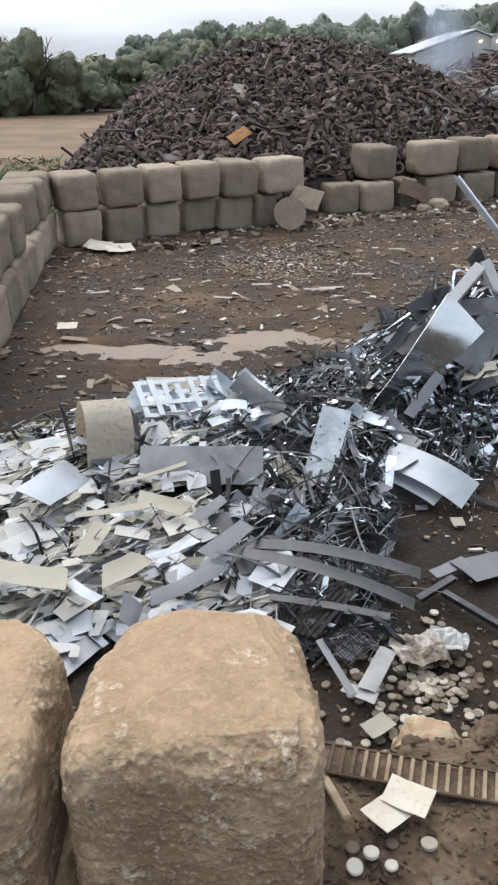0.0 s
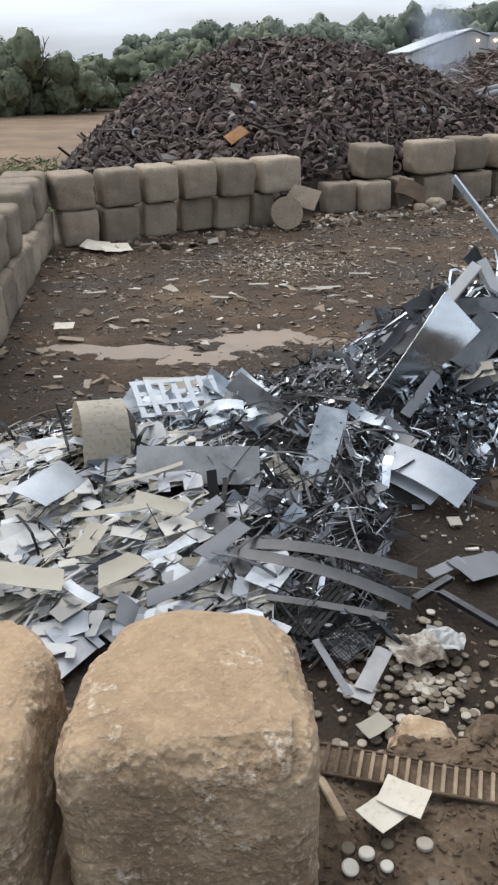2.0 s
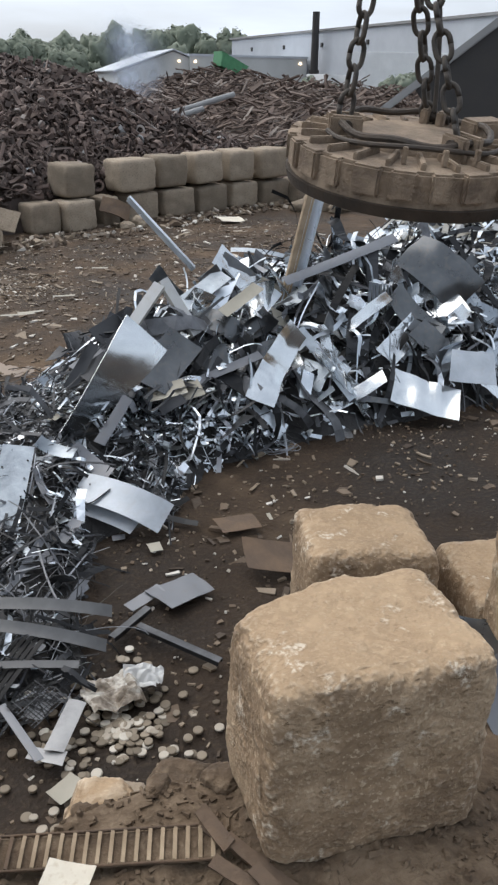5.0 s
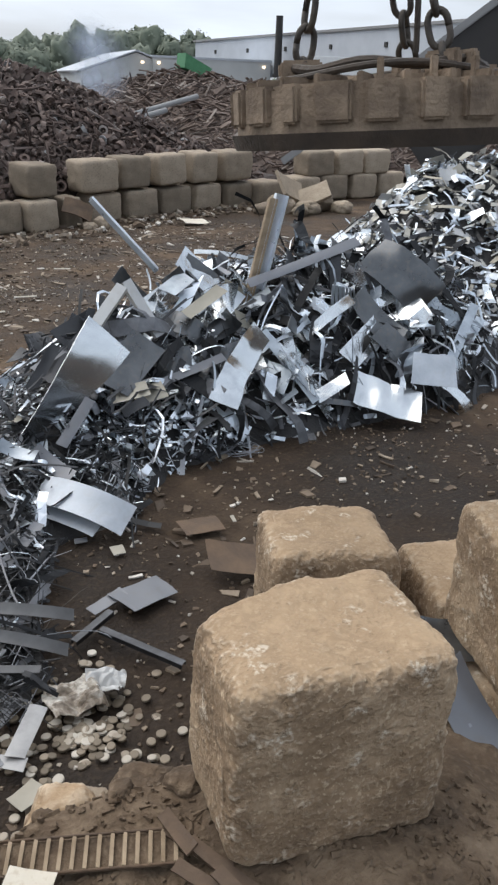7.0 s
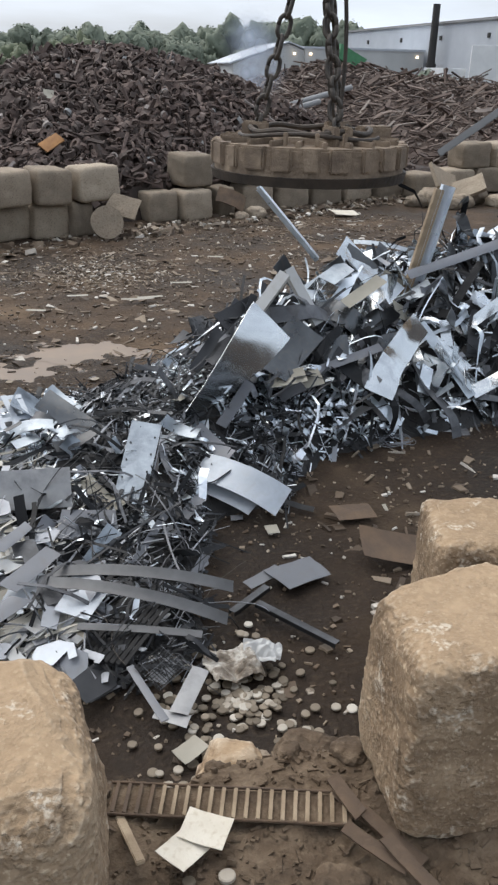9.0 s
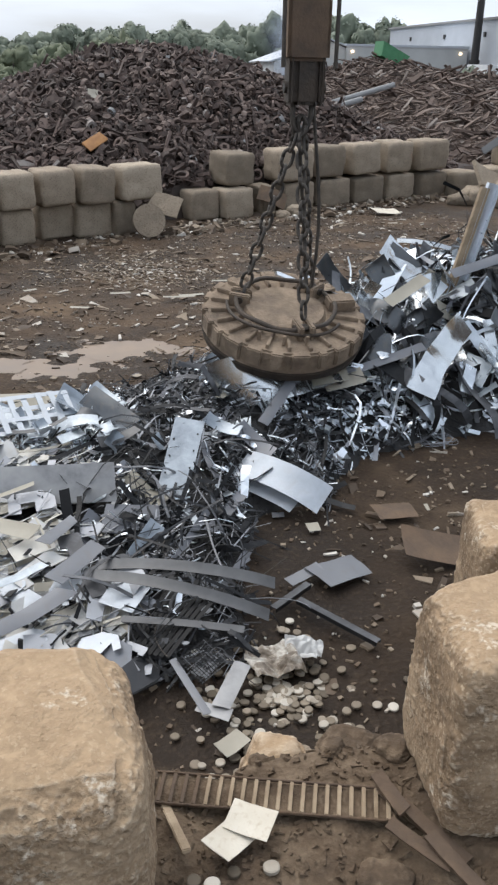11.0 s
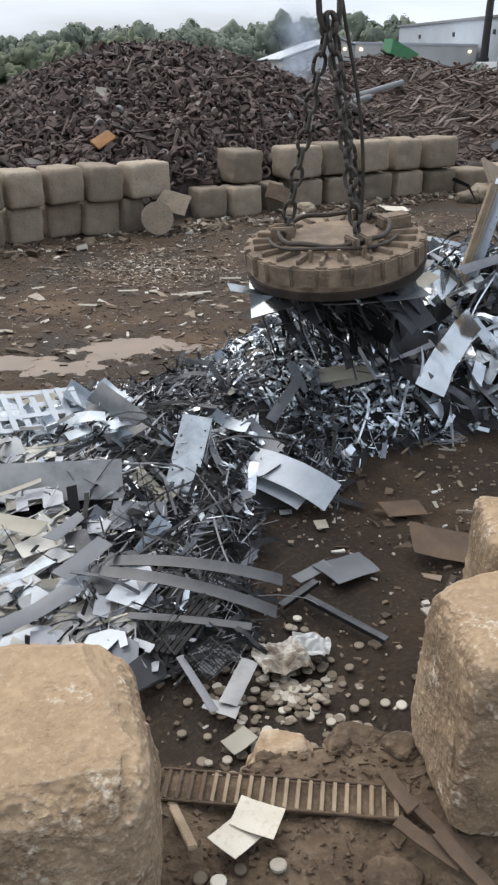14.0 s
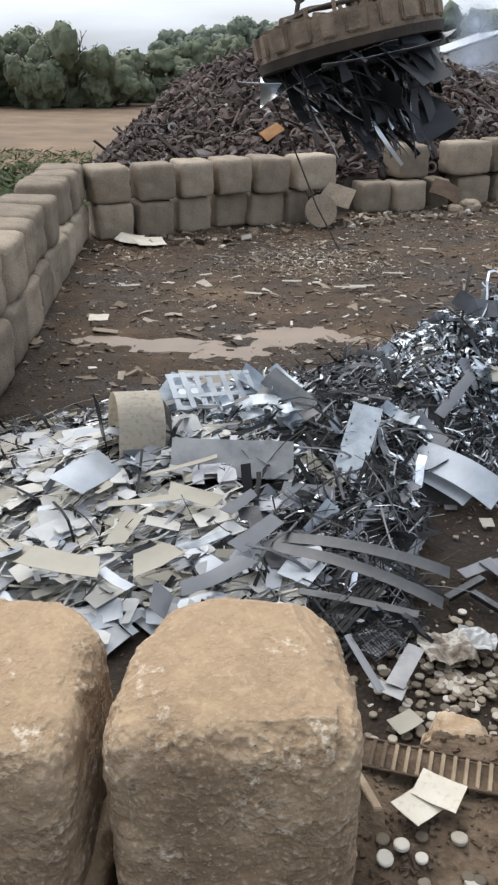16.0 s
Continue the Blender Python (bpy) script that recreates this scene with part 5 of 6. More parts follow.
for k, (x, y, s0) in enumerate(((10.0, 22.3, 0.9), (10.7, 22.0, 0.7), (9.4, 22.1, 0.6), (11.2, 22.6, 1.0), (10.3, 21.6, 0.5), (11.8, 22.0, 0.6), (4.6, 20.4, 0.5), (4.2, 20.2, 0.35))):
    rock(x, y, s0 * 0.22, s0, 20 + k, M_FARBLOCK, 0.6)
sheet("broken_slab", 1.1, 0.8, 10.4, 22.5, 0.62, 48, 20, 25, M_FARBLOCK, "broken concrete slab at the end of the block wall", "slab", "boards by the wall", T=0.1, bend=0.3)
sheet("broken_slab", 0.9, 0.7, 11.0, 22.2, 0.5, 40, -24, -30, M_FARBLOCK, "broken concrete slab at the end of the block wall", "slab", "boards by the wall", T=0.1, bend=0.2)

# ---- trucks, sheds and trees beyond ----
def tipper():
    """The raised dark body of a tipper at the edge of the yard."""
    base = tagged(new("tipper_truck"), "dark tipper truck with its body raised", "truck")
    base.matrix_basis = pose(11.95, 16.6, 0, 0, 0, -30)
    for k, (y0, m) in enumerate(((-0.05, M_TRUCK), (2.4, M_TRUCK))):
        part("side_panel", box(5.3, 0.08, 2.3, pose(0.75, y0, 3.96, 0, -38, 0), 0.02), m, base)
    part("rim", box(7.9, 0.16, 0.16, pose(-0.94, -0.08, 4.13, 0, -38, 0), 0.02), M_ROOF, base, "scuffed grey top rim")
    part("floor_panel", box(5.3, 2.4, 0.08, pose(1.46, 1.2, 3.06, 0, -38, 0)), M_TRUCK, base)
    part("lift_ram", tube([(3.0, 1.2, 1.0), (2.4, 1.2, 3.7)], 0.09, 12), M_MIDGREY, base, "steel lifting ram")
    part("hinge_bracket", box(0.3, 1.0, 1.0, pose(-0.5, 1.2, 1.3), 0.02), M_TRUCK, base)
    part("chassis", box(5.6, 0.9, 0.3, pose(1.2, 1.2, 0.85), 0.02), M_TRUCK, base)
    for x in (-0.4, 0.9, 3.2):
        for y in (0.1, 2.3):
            wheel = part("wheel", cyl(0.5, 0.3, pose(0, 0, 0, 90), seg=28), M_TRUCK, base)
            wheel.matrix_basis = pose(x, y, 0.5)
            part("rim_disc", cyl(0.26, 0.32, pose(0, 0, 0, 90), seg=20), M_MIDGREY, wheel)
    lamp = bpy.data.materials.new("red_lamp")
    lamp.use_nodes = True
    lamp.node_tree.nodes["Principled BSDF"].inputs["Emission Color"].default_value = (1, 0.05, 0.04, 1)
    lamp.node_tree.nodes["Principled BSDF"].inputs["Emission Strength"].default_value = 2.0
    part("tail_lamp", box(0.05, 0.1, 0.08, pose(-1.65, 0.2, 1.0), 0.01), lamp, base, "red tail lamp")


tipper()


def warehouse():
    base = tagged(new("warehouse"), "long grey clad warehouse with a shallow pale roof", "building")
    base.matrix_basis = pose(44.5, 97.5, 0, 0, 0, 94.2)
    part("wall", box(70, 0.3, 9.0, pose(0, 0, 4.5)), M_WALLGREY, base)
    part("wall", box(0.3, 40, 9.0, pose(34.9, -20.2, 4.5)), M_WALLGREY, base)
    part("wall", box(0.3, 40, 9.0, pose(-34.9, -20.2, 4.5)), M_WALLGREY, base)
    part("roof", box(70.6, 20.4, 0.25, pose(0, -10, 10.2, -6.5)), M_ROOF, base)
    part("roof", box(70.6, 20.4, 0.25, pose(0, -30.2, 10.2, 6.5)), M_ROOF, base)
    part("gutter", box(70.6, 0.25, 0.25, pose(0, 0.3, 9.0)), M_ROOF, base)
    for k in range(6):
        part("vent", box(0.5, 0.12, 0.5, pose(-28 + 11 * k, 0.22, 7.4)), M_TRUCK, base, "dark wall vent")


warehouse()


def low_shed():
    base = tagged(new("low_shed"), "low pale-roofed shed beyond the scrap piles", "building")
    base.matrix_basis = pose(26.6, 117, 0, 0, 0, 88)
    pale = mat("pale_render", [(0.3, (0.42, 0.43, 0.42)), (0.7, (0.52, 0.53, 0.52))], 0.3, (0.7, 0.9), 0, 0.05, 3)
    part("wall", box(22, 13.4, 4.0, pose(0, 0, 2.0)), pale, base)
    part("roof", box(22.6, 7.7, 0.15, pose(0, -3.55, 5.32, 19)), M_WALLGREY, base)
    part("roof", box(22.6, 7.7, 0.15, pose(0, 3.55, 5.32, -19)), M_WALLGREY, base)
    bm = bmesh.new()
    vs = [bm.verts.new(v) for v in ((-11, -6.7, 4.0), (-11, 6.7, 4.0), (-11, 0, 6.35), (-10.8, -6.7, 4.0), (-10.8, 6.7, 4.0), (-10.8, 0, 6.35))]
    for f in ((0, 1, 2), (3, 5, 4), (0, 3, 4, 1), (1, 4, 5, 2), (2, 5, 3, 0)):
        bm.faces.new([vs[k] for k in f])
    part("gable", bm, pale, base)
    part("annex", box(9, 15, 5.9, pose(-6.9, -9.4, 2.95)), pale, base, "plain pale flat-roofed extension")
    part("parapet", box(9.2, 15.2, 0.25, pose(-6.9, -9.4, 6.0)), M_WALLGREY, base)
    glow = bpy.data.materials.new("warm_lamp")
    glow.use_nodes = True
    glow.node_tree.nodes["Principled BSDF"].inputs["Emission Color"].default_value = (1, 0.75, 0.5, 1)
    glow.node_tree.nodes["Principled BSDF"].inputs["Emission Strength"].default_value = 3.0
    for y in (-0.6, -2.6, -16.0):
        part("yard_lamp", box(0.15, 0.3, 0.25, pose(-11.5, y, 5.3)), glow, base, "lit lamp under the eaves")


low_shed()


def chimney():
    base = tagged(new("chimney_stack"), "plain dark steel chimney stack", "chimney")
    base.matrix_basis = pose(42.7, 101.7, 0)
    part("stack", cyl(0.5, 10.9, pose(0, 0, 5.45), seg=20, r2=0.42), M_TRUCK, base)
    part("collar", cyl(0.62, 0.4, pose(0, 0, 4.4), seg=20), M_TRUCK, base)


def trailer(x, y, L, h, rz):
    base = tagged(new("box_vehicle"), "white box-bodied vehicle parked beyond the piles", "trailer", "parked trailers")
    base.matrix_basis = pose(x, y, 0, 0, 0, rz)
    part("body", box(L, 2.5, h, pose(0, 0, 2.2 + h / 2), 0.05), M_WHITE, base)
    part("chassis", box(L, 1.2, 0.3, pose(0, 0, 1.1)), M_TRUCK, base)
    for x0 in (-L / 3, L / 3, L / 3 - 1.2):
        part("wheel", cyl(0.5, 2.3, pose(x0, 0, 0.5, 90), seg=18), M_TRUCK, base)


def skip():
    base = tagged(new("tilted_skip"), "green steel skip tipped up on the pile", "skip")
    base.matrix_basis = pose(13.6, 42.8, 3.72, 0, 24, 10) @ Matrix.Scale(0.46, 4)
    for y in (-1, 1):
        bm = bmesh.new()
        a = [bm.verts.new((x, y + d, z)) for d in (-0.04, 0.04) for x, z in ((-1.3, 0), (1.1, 0), (1.7, 1.3), (-1.7, 1.3))]
        for f in ((0, 1, 2, 3), (7, 6, 5, 4), (0, 4, 5, 1), (1, 5, 6, 2), (2, 6, 7, 3), (3, 7, 4, 0)):
            bm.faces.new([a[k] for k in f])
        part("side", bm, M_GREEN, base)
    part("end", box(0.08, 2, 1.4, pose(-1.5, 0, 0.65, 0, -17, 0)), M_GREEN, base)
    part("end", box(0.08, 2, 1.45, pose(1.4, 0, 0.65, 0, 25, 0)), M_GREEN, base)
    part("base", box(2.4, 2, 0.08), M_GREEN, base)


chimney()
trailer(38.2, 69.5, 10, 3.5, -24)
trailer(45.5, 66.0, 8, 3.4, -30)
# short trailer build standing in for a white car
trailer(31.6, 72.0, 2.6, 1.7, 20)
skip()


def crown(rng, verts, faces, x, y, z, r, h, n, size):
    """A ragged crown of several lobes: a lumpy leaf mass in each, with loose leaf clumps over it."""
    lobes = [(rng.gauss(0, 0.5) * r, rng.gauss(0, 0.5) * r, rng.uniform(-0.55, 0.5) * h, rng.uniform(0.4, 0.65)) for _ in range(12)]
    for lx, ly, lz, s in lobes:
        b, o = len(verts), Vector((lx * 3.1, ly * 5.7, lz * 2.3))
        for p in BALL[0]:
            k = 0.78 + 0.5 * noise.noise(p * 1.9 + o)
            verts.append(Vector((x + lx + p.x * r * s * k, y + ly + p.y * r * s * k, z + lz + p.z * h * s * 0.8 * k)))
        faces.extend(tuple(b + i for i in f) for f in BALL[1])
    for _ in range(n):
        lx, ly, lz, s = rng.choice(lobes)
        d = Vector((rng.gauss(0, 1), rng.gauss(0, 1), rng.gauss(0, 1))).normalized() * rng.uniform(0.7, 1.0)
        c = Vector((x + lx + d.x * r * s, y + ly + d.y * r * s, z + lz + d.z * h * s * 0.8))
        u = Vector((rng.gauss(0, 1), rng.gauss(0, 1), rng.gauss(0, 1)))
        d.normalize()
        u = (u - d * u.dot(d) * 0.8).normalized()
        v = d.cross(u).normalized()
        w = size * rng.uniform(0.5, 1.1)
        b = len(verts)
        verts.extend((c - u * w, c - v * w * 0.7, c + u * w, c + v * w * 0.7 + u * w * 0.2))
        faces.append((b, b + 1, b + 2, b + 3))


def ball_mesh():
    bm = bmesh.new()
    bmesh.ops.create_icosphere(bm, subdivisions=3, radius=1.0)
    out = [v.co.copy() for v in bm.verts], [tuple(v.index for v in f.verts) for f in bm.faces]
    bm.free()
    return out


BALL = ball_mesh()


def woods(name, rows, seed, n, size, label, leaf=M_HAZYLEAF):
    rng = random.Random(seed)
    verts, faces, bm = [], [], bmesh.new()
    for x, y, top, r in rows:
        crown(rng, verts, faces, x, y, top * 0.46, r, top * 0.56, n, size)
        cyl(0.16 + top * 0.012, top * 0.6, pose(x, y, top * 0.3), bm, 8, 0.06)
        for k in range(4):
            a = rng.uniform(0, math.tau)
            tube([(x, y, top * 0.3), (x + 0.4 * r * math.cos(a), y + 0.4 * r * math.sin(a), top * 0.5), (x + 0.7 * r * math.cos(a), y + 0.7 * r * math.sin(a), top * 0.68)], 0.06, 5, bm)
    tagged(new(name, raw(name, verts, faces, leaf, True)), label, "trees", kind="stuff")
    tagged(part(name + "_trunks", bm, M_BARK), "grey-brown trunks and limbs in the woods", "trees", kind="stuff")


def skyline(x):
    """Tree height of the far woods over x."""
    line = ((-22, 5.8), (-14, 6.8), (-11, 8.4), (0, 9.0), (10, 9.5), (18, 9.3), (24, 8.4), (27, 11.0), (33, 12.4), (46, 12.4), (52, 8.5), (120, 8))
    return float(np.interp(x, [p[0] for p in line], [p[1] for p in line])) + 0.5 * math.sin(x * 0.71 + 1)


rng = random.Random(12)
woods("far_woods", [(x + rng.uniform(-1.5, 1.5), 150 + rng.uniform(-8, 14), (skyline(x) + 0.7) * rng.uniform(0.86, 1.05), rng.uniform(3.2, 4.6)) for x in range(-16, 120, 2)] + [(x + rng.uniform(-1.5, 1.5), 172 + rng.uniform(-8, 8), (skyline(x) + 1.1) * rng.uniform(0.88, 1.05), rng.uniform(3.6, 5.0)) for x in range(-20, 140, 3)], 51, 2500, 0.34, "distant woods of dull green trees, haze toned into the leaves")
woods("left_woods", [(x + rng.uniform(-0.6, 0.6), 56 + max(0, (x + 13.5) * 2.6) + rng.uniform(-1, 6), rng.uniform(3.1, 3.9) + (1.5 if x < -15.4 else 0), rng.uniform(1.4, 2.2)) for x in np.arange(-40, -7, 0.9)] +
      [(x + rng.uniform(-1, 1), 96 + rng.uniform(-3, 9), rng.uniform(2.9, 3.5) + max(0, 0.2 * (x + 19)), rng.uniform(2.0, 3.0)) for x in range(-50, 3, 2)], 52, 2300, 0.15, "dull green trees and scrub beside the dirt road, a little haze toned into the leaves", M_HAZYNEARLEAF)
woods("yard_scrub", [(30 + rng.uniform(-8, 14), 62 + rng.uniform(-6, 8), rng.uniform(3.4, 4.6), rng.uniform(1.2, 2.0)) for _ in range(12)], 53, 400, 0.22, "weedy scrub between parked trailers")


def dead_tree():
    r4, bm = random.Random(8), bmesh.new()

    def limb(p, d, L, r, level):
        q = p + d * L
        tube([p, p + d * L * 0.5 + Vector((r4.gauss(0, 0.05), 0, 0)) * L, q], r, 6, bm)
        if level:
            for _ in range(3):
                e = (d + Vector((r4.gauss(0, 0.55), r4.gauss(0, 0.4), r4.uniform(-0.1, 0.4)))).normalized()
                limb(p + d * L * r4.uniform(0.55, 1), e, L * r4.uniform(0.45, 0.65), r * 0.55, level - 1)

    limb(Vector((0, 0, 0)), Vector((0.05, 0, 1)), 2.9, 0.12, 3)
    base = tagged(new("dead_tree"), "bare dead tree above the scrub", "tree")
    base.matrix_basis = pose(-13.9, 57, 0.5)
    part("trunk", bm, M_BARK, base)


dead_tree()


def parked_truck():
    base = tagged(new("parked_truck"), "dark truck parked on the dirt road", "truck")
    base.matrix_basis = pose(-20.5, 104, 0.2, 0, 0, 20)
    part("bed", box(3.6, 2.0, 1.1, pose(0.6, 0, 1.35), 0.04), M_TRUCK, base)
    part("cab", box(1.5, 2.0, 1.5, pose(-2.0, 0, 1.5), 0.15), M_TRUCK, base)
    for x in (-2.0, 1.6):
        part("wheel", cyl(0.45, 2.1, pose(x, 0, 0.45, 90), seg=18), M_TRUCK, base)


parked_truck()


# ---- thin smoke over the piles ----
def smoke():
    m = bpy.data.materials.new("blue_smoke")
    m.use_nodes = True
    n, l = m.node_tree.nodes, m.node_tree.links
    b = n["Principled BSDF"]
    b.inputs["Base Color"].default_value, b.inputs["Roughness"].default_value = (0.62, 0.68, 0.78, 1), 1.0
    uv, shift, ball, dim = n.new("ShaderNodeTexCoord"), n.new("ShaderNodeMapping"), n.new("ShaderNodeTexGradient"), n.new("ShaderNodeMath")
    shift.inputs["Location"].default_value, shift.inputs["Scale"].default_value = (-1, -1, 0), (2, 2, 1)
    ball.gradient_type, dim.operation, dim.inputs[1].default_value = "QUADRATIC_SPHERE", "MULTIPLY", 0.5
    l.new(uv.outputs["UV"], shift.inputs["Vector"])
    l.new(shift.outputs["Vector"], ball.inputs["Vector"])
    l.new(ball.outputs["Fac"], dim.inputs[0])
    l.new(dim.outputs[0], b.inputs["Alpha"])
    r6, verts, faces = random.Random(3), [], []
    for k in range(9):
        u = (k + 0.5) / 9
        c = Vector((r6.gauss(-0.5 * u, 0.35 + 0.5 * u), r6.gauss(0, 0.5), 0.2 + 2.6 * u + r6.gauss(0, 0.2)))
        a = Vector((r6.gauss(0, 1), r6.gauss(0, 0.4), r6.gauss(0, 1))).normalized()
        q = a.cross(Vector((r6.gauss(0, 0.25), 1, r6.gauss(0, 0.25)))).normalized()
        w = r6.uniform(0.9, 1.2) * (0.7 + 0.6 * u)
        e = len(verts)
        verts += [c - a * w - q * w, c + a * w - q * w, c + a * w + q * w, c - a * w + q * w]
        faces.append((e, e + 1, e + 2, e + 3))
    me = raw("smoke", verts, faces, m)
    lay = me.uv_layers.new(name="UVMap")
    for k in range(len(faces)):
        for i, p in enumerate(((0, 0), (1, 0), (1, 1), (0, 1))):
            lay.data[4 * k + i].uv = p
    ob = tagged(new("smoke", me), "thin bluish smoke rising between the scrap piles", "smoke", kind="stuff")
    ob.visible_shadow = False
    return ob


haze = smoke()

# ---- electromagnet on its chains ----
YAW = -22.0
MAGNET = [
    (0.0, -1.6, 6.3, 5.6, -4, -4), (1.5, -0.4, 6.1, 4.8, -4, -5), (2.5, 0.7, 5.9, 4.1, -5, -6), (3.0, 1.22, 5.74, 3.86, -5, -2), (3.5, 1.72, 5.69, 3.40, -11, -8), (4.0, 2.44, 5.46, 3.11, -10, -8),
    (4.4, 2.85, 5.33, 2.87, 0, -4), (4.7, 3.12, 5.16, 2.88, 8, -2), (5.0, 3.24, 5.05, 2.88, 10, 0), (5.2, 3.23, 4.95, 2.90, 9, 0), (6.2, 2.95, 4.35, 3.05, 3, -2), (7.3, 2.75, 4.06, 3.23, -6, -4),
    (7.6, 2.87, 4.19, 3.22, -7, -11), (8.0, 2.92, 4.53, 3.04, -9, -20), (8.5, 2.44, 5.05, 2.95, -4, -15), (8.7, 2.25, 5.70, 2.86, -2, -9), (9.0, 2.10, 6.75, 2.70, 0, 0), (9.2, 1.72, 7.05, 2.52, 4, 6),
    (9.4, 1.37, 7.15, 2.31, 6, 10), (9.7, 1.28, 7.61, 1.99, 11, 13), (10.6, 1.6, 7.6, 1.3, 15, 6), (11.8, 1.86, 7.45, 0.92, 17, -2), (12.5, 1.91, 7.59, 0.88, 17, -3), (12.8, 1.92, 7.62, 0.92, 14, -4),
    (13.2, 1.99, 7.67, 1.05, 6, -5), (13.5, 1.93, 7.43, 1.36, 6, -5), (13.8, 1.99, 7.22, 1.66, 6, -6), (14.1, 1.99, 6.92, 1.95, 4, -8), (14.5, 2.00, 6.57, 2.37, -3, -13), (15.0, 1.76, 6.33, 2.84, -3, -19),
    (15.3, 1.54, 6.36, 3.08, -4, -19), (15.6, 1.17, 6.39, 3.28, -5, -16), (16.0, 0.46, 7.5, 3.47, -4, -14)]
# seconds and degrees by which the chains swing sideways
SWING = [(0.0, -4), (4.0, -6), (5.2, -7), (7.3, -10), (8.0, -12), (8.5, -14), (8.7, -8), (9.0, 0), (9.2, 6), (9.7, 14), (10.6, 6), (11.8, 1), (13.0, -1), (14.1, -5), (16.0, -6)]


def build_magnet():
    base = tagged(new("lifting_magnet"), "round dusty cast steel lifting magnet hung on chains", "lifting magnet")
    R, H = 0.775, 0.23
    bm = cyl(R - 0.03, H, seg=72)
    bmesh.ops.bevel(bm, geom=[e for e in bm.edges if len(e.link_faces) == 2 and any(len(f.verts) > 4 for f in e.link_faces)], offset=0.02, segments=2, affect="EDGES")
    part("shell", bm, M_MAGNET, base)
    part("bottom_plate", cyl(R - 0.02, 0.07, pose(0, 0, -H / 2 - 0.005), seg=72, r2=R), M_MAGDARK, base, "worn dark bottom plate")
    part("top_cover", cyl(0.40, 0.05, pose(0, 0, H / 2 + 0.02), seg=48, r2=0.37), M_MAGNET, base)
    N = 22
    for k in range(N):
        a = 360 / N * k
        w = (0.17, 0.15, 0.12, 0.17, 0.09)[k % 5]
        part("rim_lug", box(0.09, w, H * 0.72, pose(0, 0, 0, 0, 0, a) @ pose(R - 0.045, 0, 0.035), 0.012), M_MAGNET, base)
        part("rib", box(0.27, 0.03, 0.05, pose(0, 0, 0, 0, 0, a + 8) @ pose(0.565, 0, H / 2 + 0.015), 0.006), M_MAGNET, base)
    ring = [(0.47 * math.cos(k * math.tau / 48), 0.47 * math.sin(k * math.tau / 48), H / 2 + 0.085 + 0.012 * math.sin(k * 0.8)) for k in range(49)]
    part("cable_ring", tube(ring, 0.022, 8), M_MAGDARK, base, "dark hose laid in a ring")
    hose = [(0.55 * math.cos(a), 0.52 * math.sin(a), H / 2 + 0.06 + 0.02 * math.sin(3 * a)) for a in np.linspace(-2.9, -0.2, 24)]
    part("hose", tube(hose, 0.016, 8), M_MAGDARK, base, "dusty power hose")
    for k in range(3):
        a = 65 + 120 * k
        m = pose(0, 0, 0, 0, 0, a) @ pose(0.43, 0, H / 2 + 0.06)
        lug = part("lug", box(0.20, 0.05, 0.15, m @ pose(0, 0.055, 0), 0.012, bm=box(0.20, 0.05, 0.15, m @ pose(0, -0.055, 0), 0.012)), M_MAGNET, base)
        part("pin", cyl(0.035, 0.2, m @ pose(0, 0, 0.02, 90), seg=14), M_MAGDARK, lug)
    part("terminal_box", box(0.26, 0.16, 0.11, pose(0.48, 0.28, H / 2 + 0.06, 0, 0, 30), 0.015), M_MAGNET, base)
    for a in (-100, -78, -58):
        part("stud", box(0.03, 0.03, 0.09, pose(0, 0, 0, 0, 0, a) @ pose(0.60, 0, H / 2 + 0.05), 0.004), M_MAGNET, base)
    return base


def link_mesh(L, W, r):
    pts = []
    for k in range(21):
        a = k * math.tau / 20
        pts.append((W * math.cos(a), 0, L * math.sin(a) + (0.35 * L if math.sin(a) > 0.01 else -0.35 * L if math.sin(a) < -0.01 else 0)))
    bm = tube(pts, r, 8)
    me = bpy.data.meshes.new("link")
    bm.to_mesh(me)
    bm.free()
    me.polygons.foreach_set("use_smooth", [True] * len(me.polygons))
    me.materials.append(M_CHAIN)
    return me


def build_chain():
    """Three chain legs from the lugs up to a master link, with its power cable."""
    base = tagged(new("lifting_chain"), "three heavy dark chain legs and a power cable", "chain")
    me = link_mesh(0.060, 0.046, 0.0165)
    apex = Vector((0, 0, 1.82))
    for k in range(3):
        a = radians(65 + 120 * k)
        foot = Vector((0.43 * math.cos(a), 0.43 * math.sin(a), 0.15))
        d = apex - foot
        n = int(d.length / 0.135)
        turn = d.to_track_quat("Z", "Y").to_matrix().to_4x4()
        for q in range(n):
            ob = new("link", me)
            ob.parent = base
            ob.matrix_basis = Matrix.Translation(foot + d * ((q + 0.5) / n)) @ turn @ pose(0, 0, 0, 0, 0, 90 * (q % 2) + 20 * k)
    big = link_mesh(0.2, 0.085, 0.024)
    ob = new("master_link", big)
    ob.parent = base
    ob.matrix_basis = pose(0, 0, 1.96, 0, 0, 25)
    ring = new("top_ring", link_mesh(0.09, 0.08, 0.022))
    ring.parent = base
    ring.matrix_basis = pose(0, 0, 2.3, 0, 0, 110)
    cable = [(0.20 - 0.10 * u + 0.05 * math.sin(u * 5), 0.25 - 0.2 * u, 0.25 + 2.1 * u) for u in np.linspace(0, 1, 16)]
    part("power_cable", tube(cable, 0.016, 8), M_CHAIN, base, "black rubber power cable")
    return base


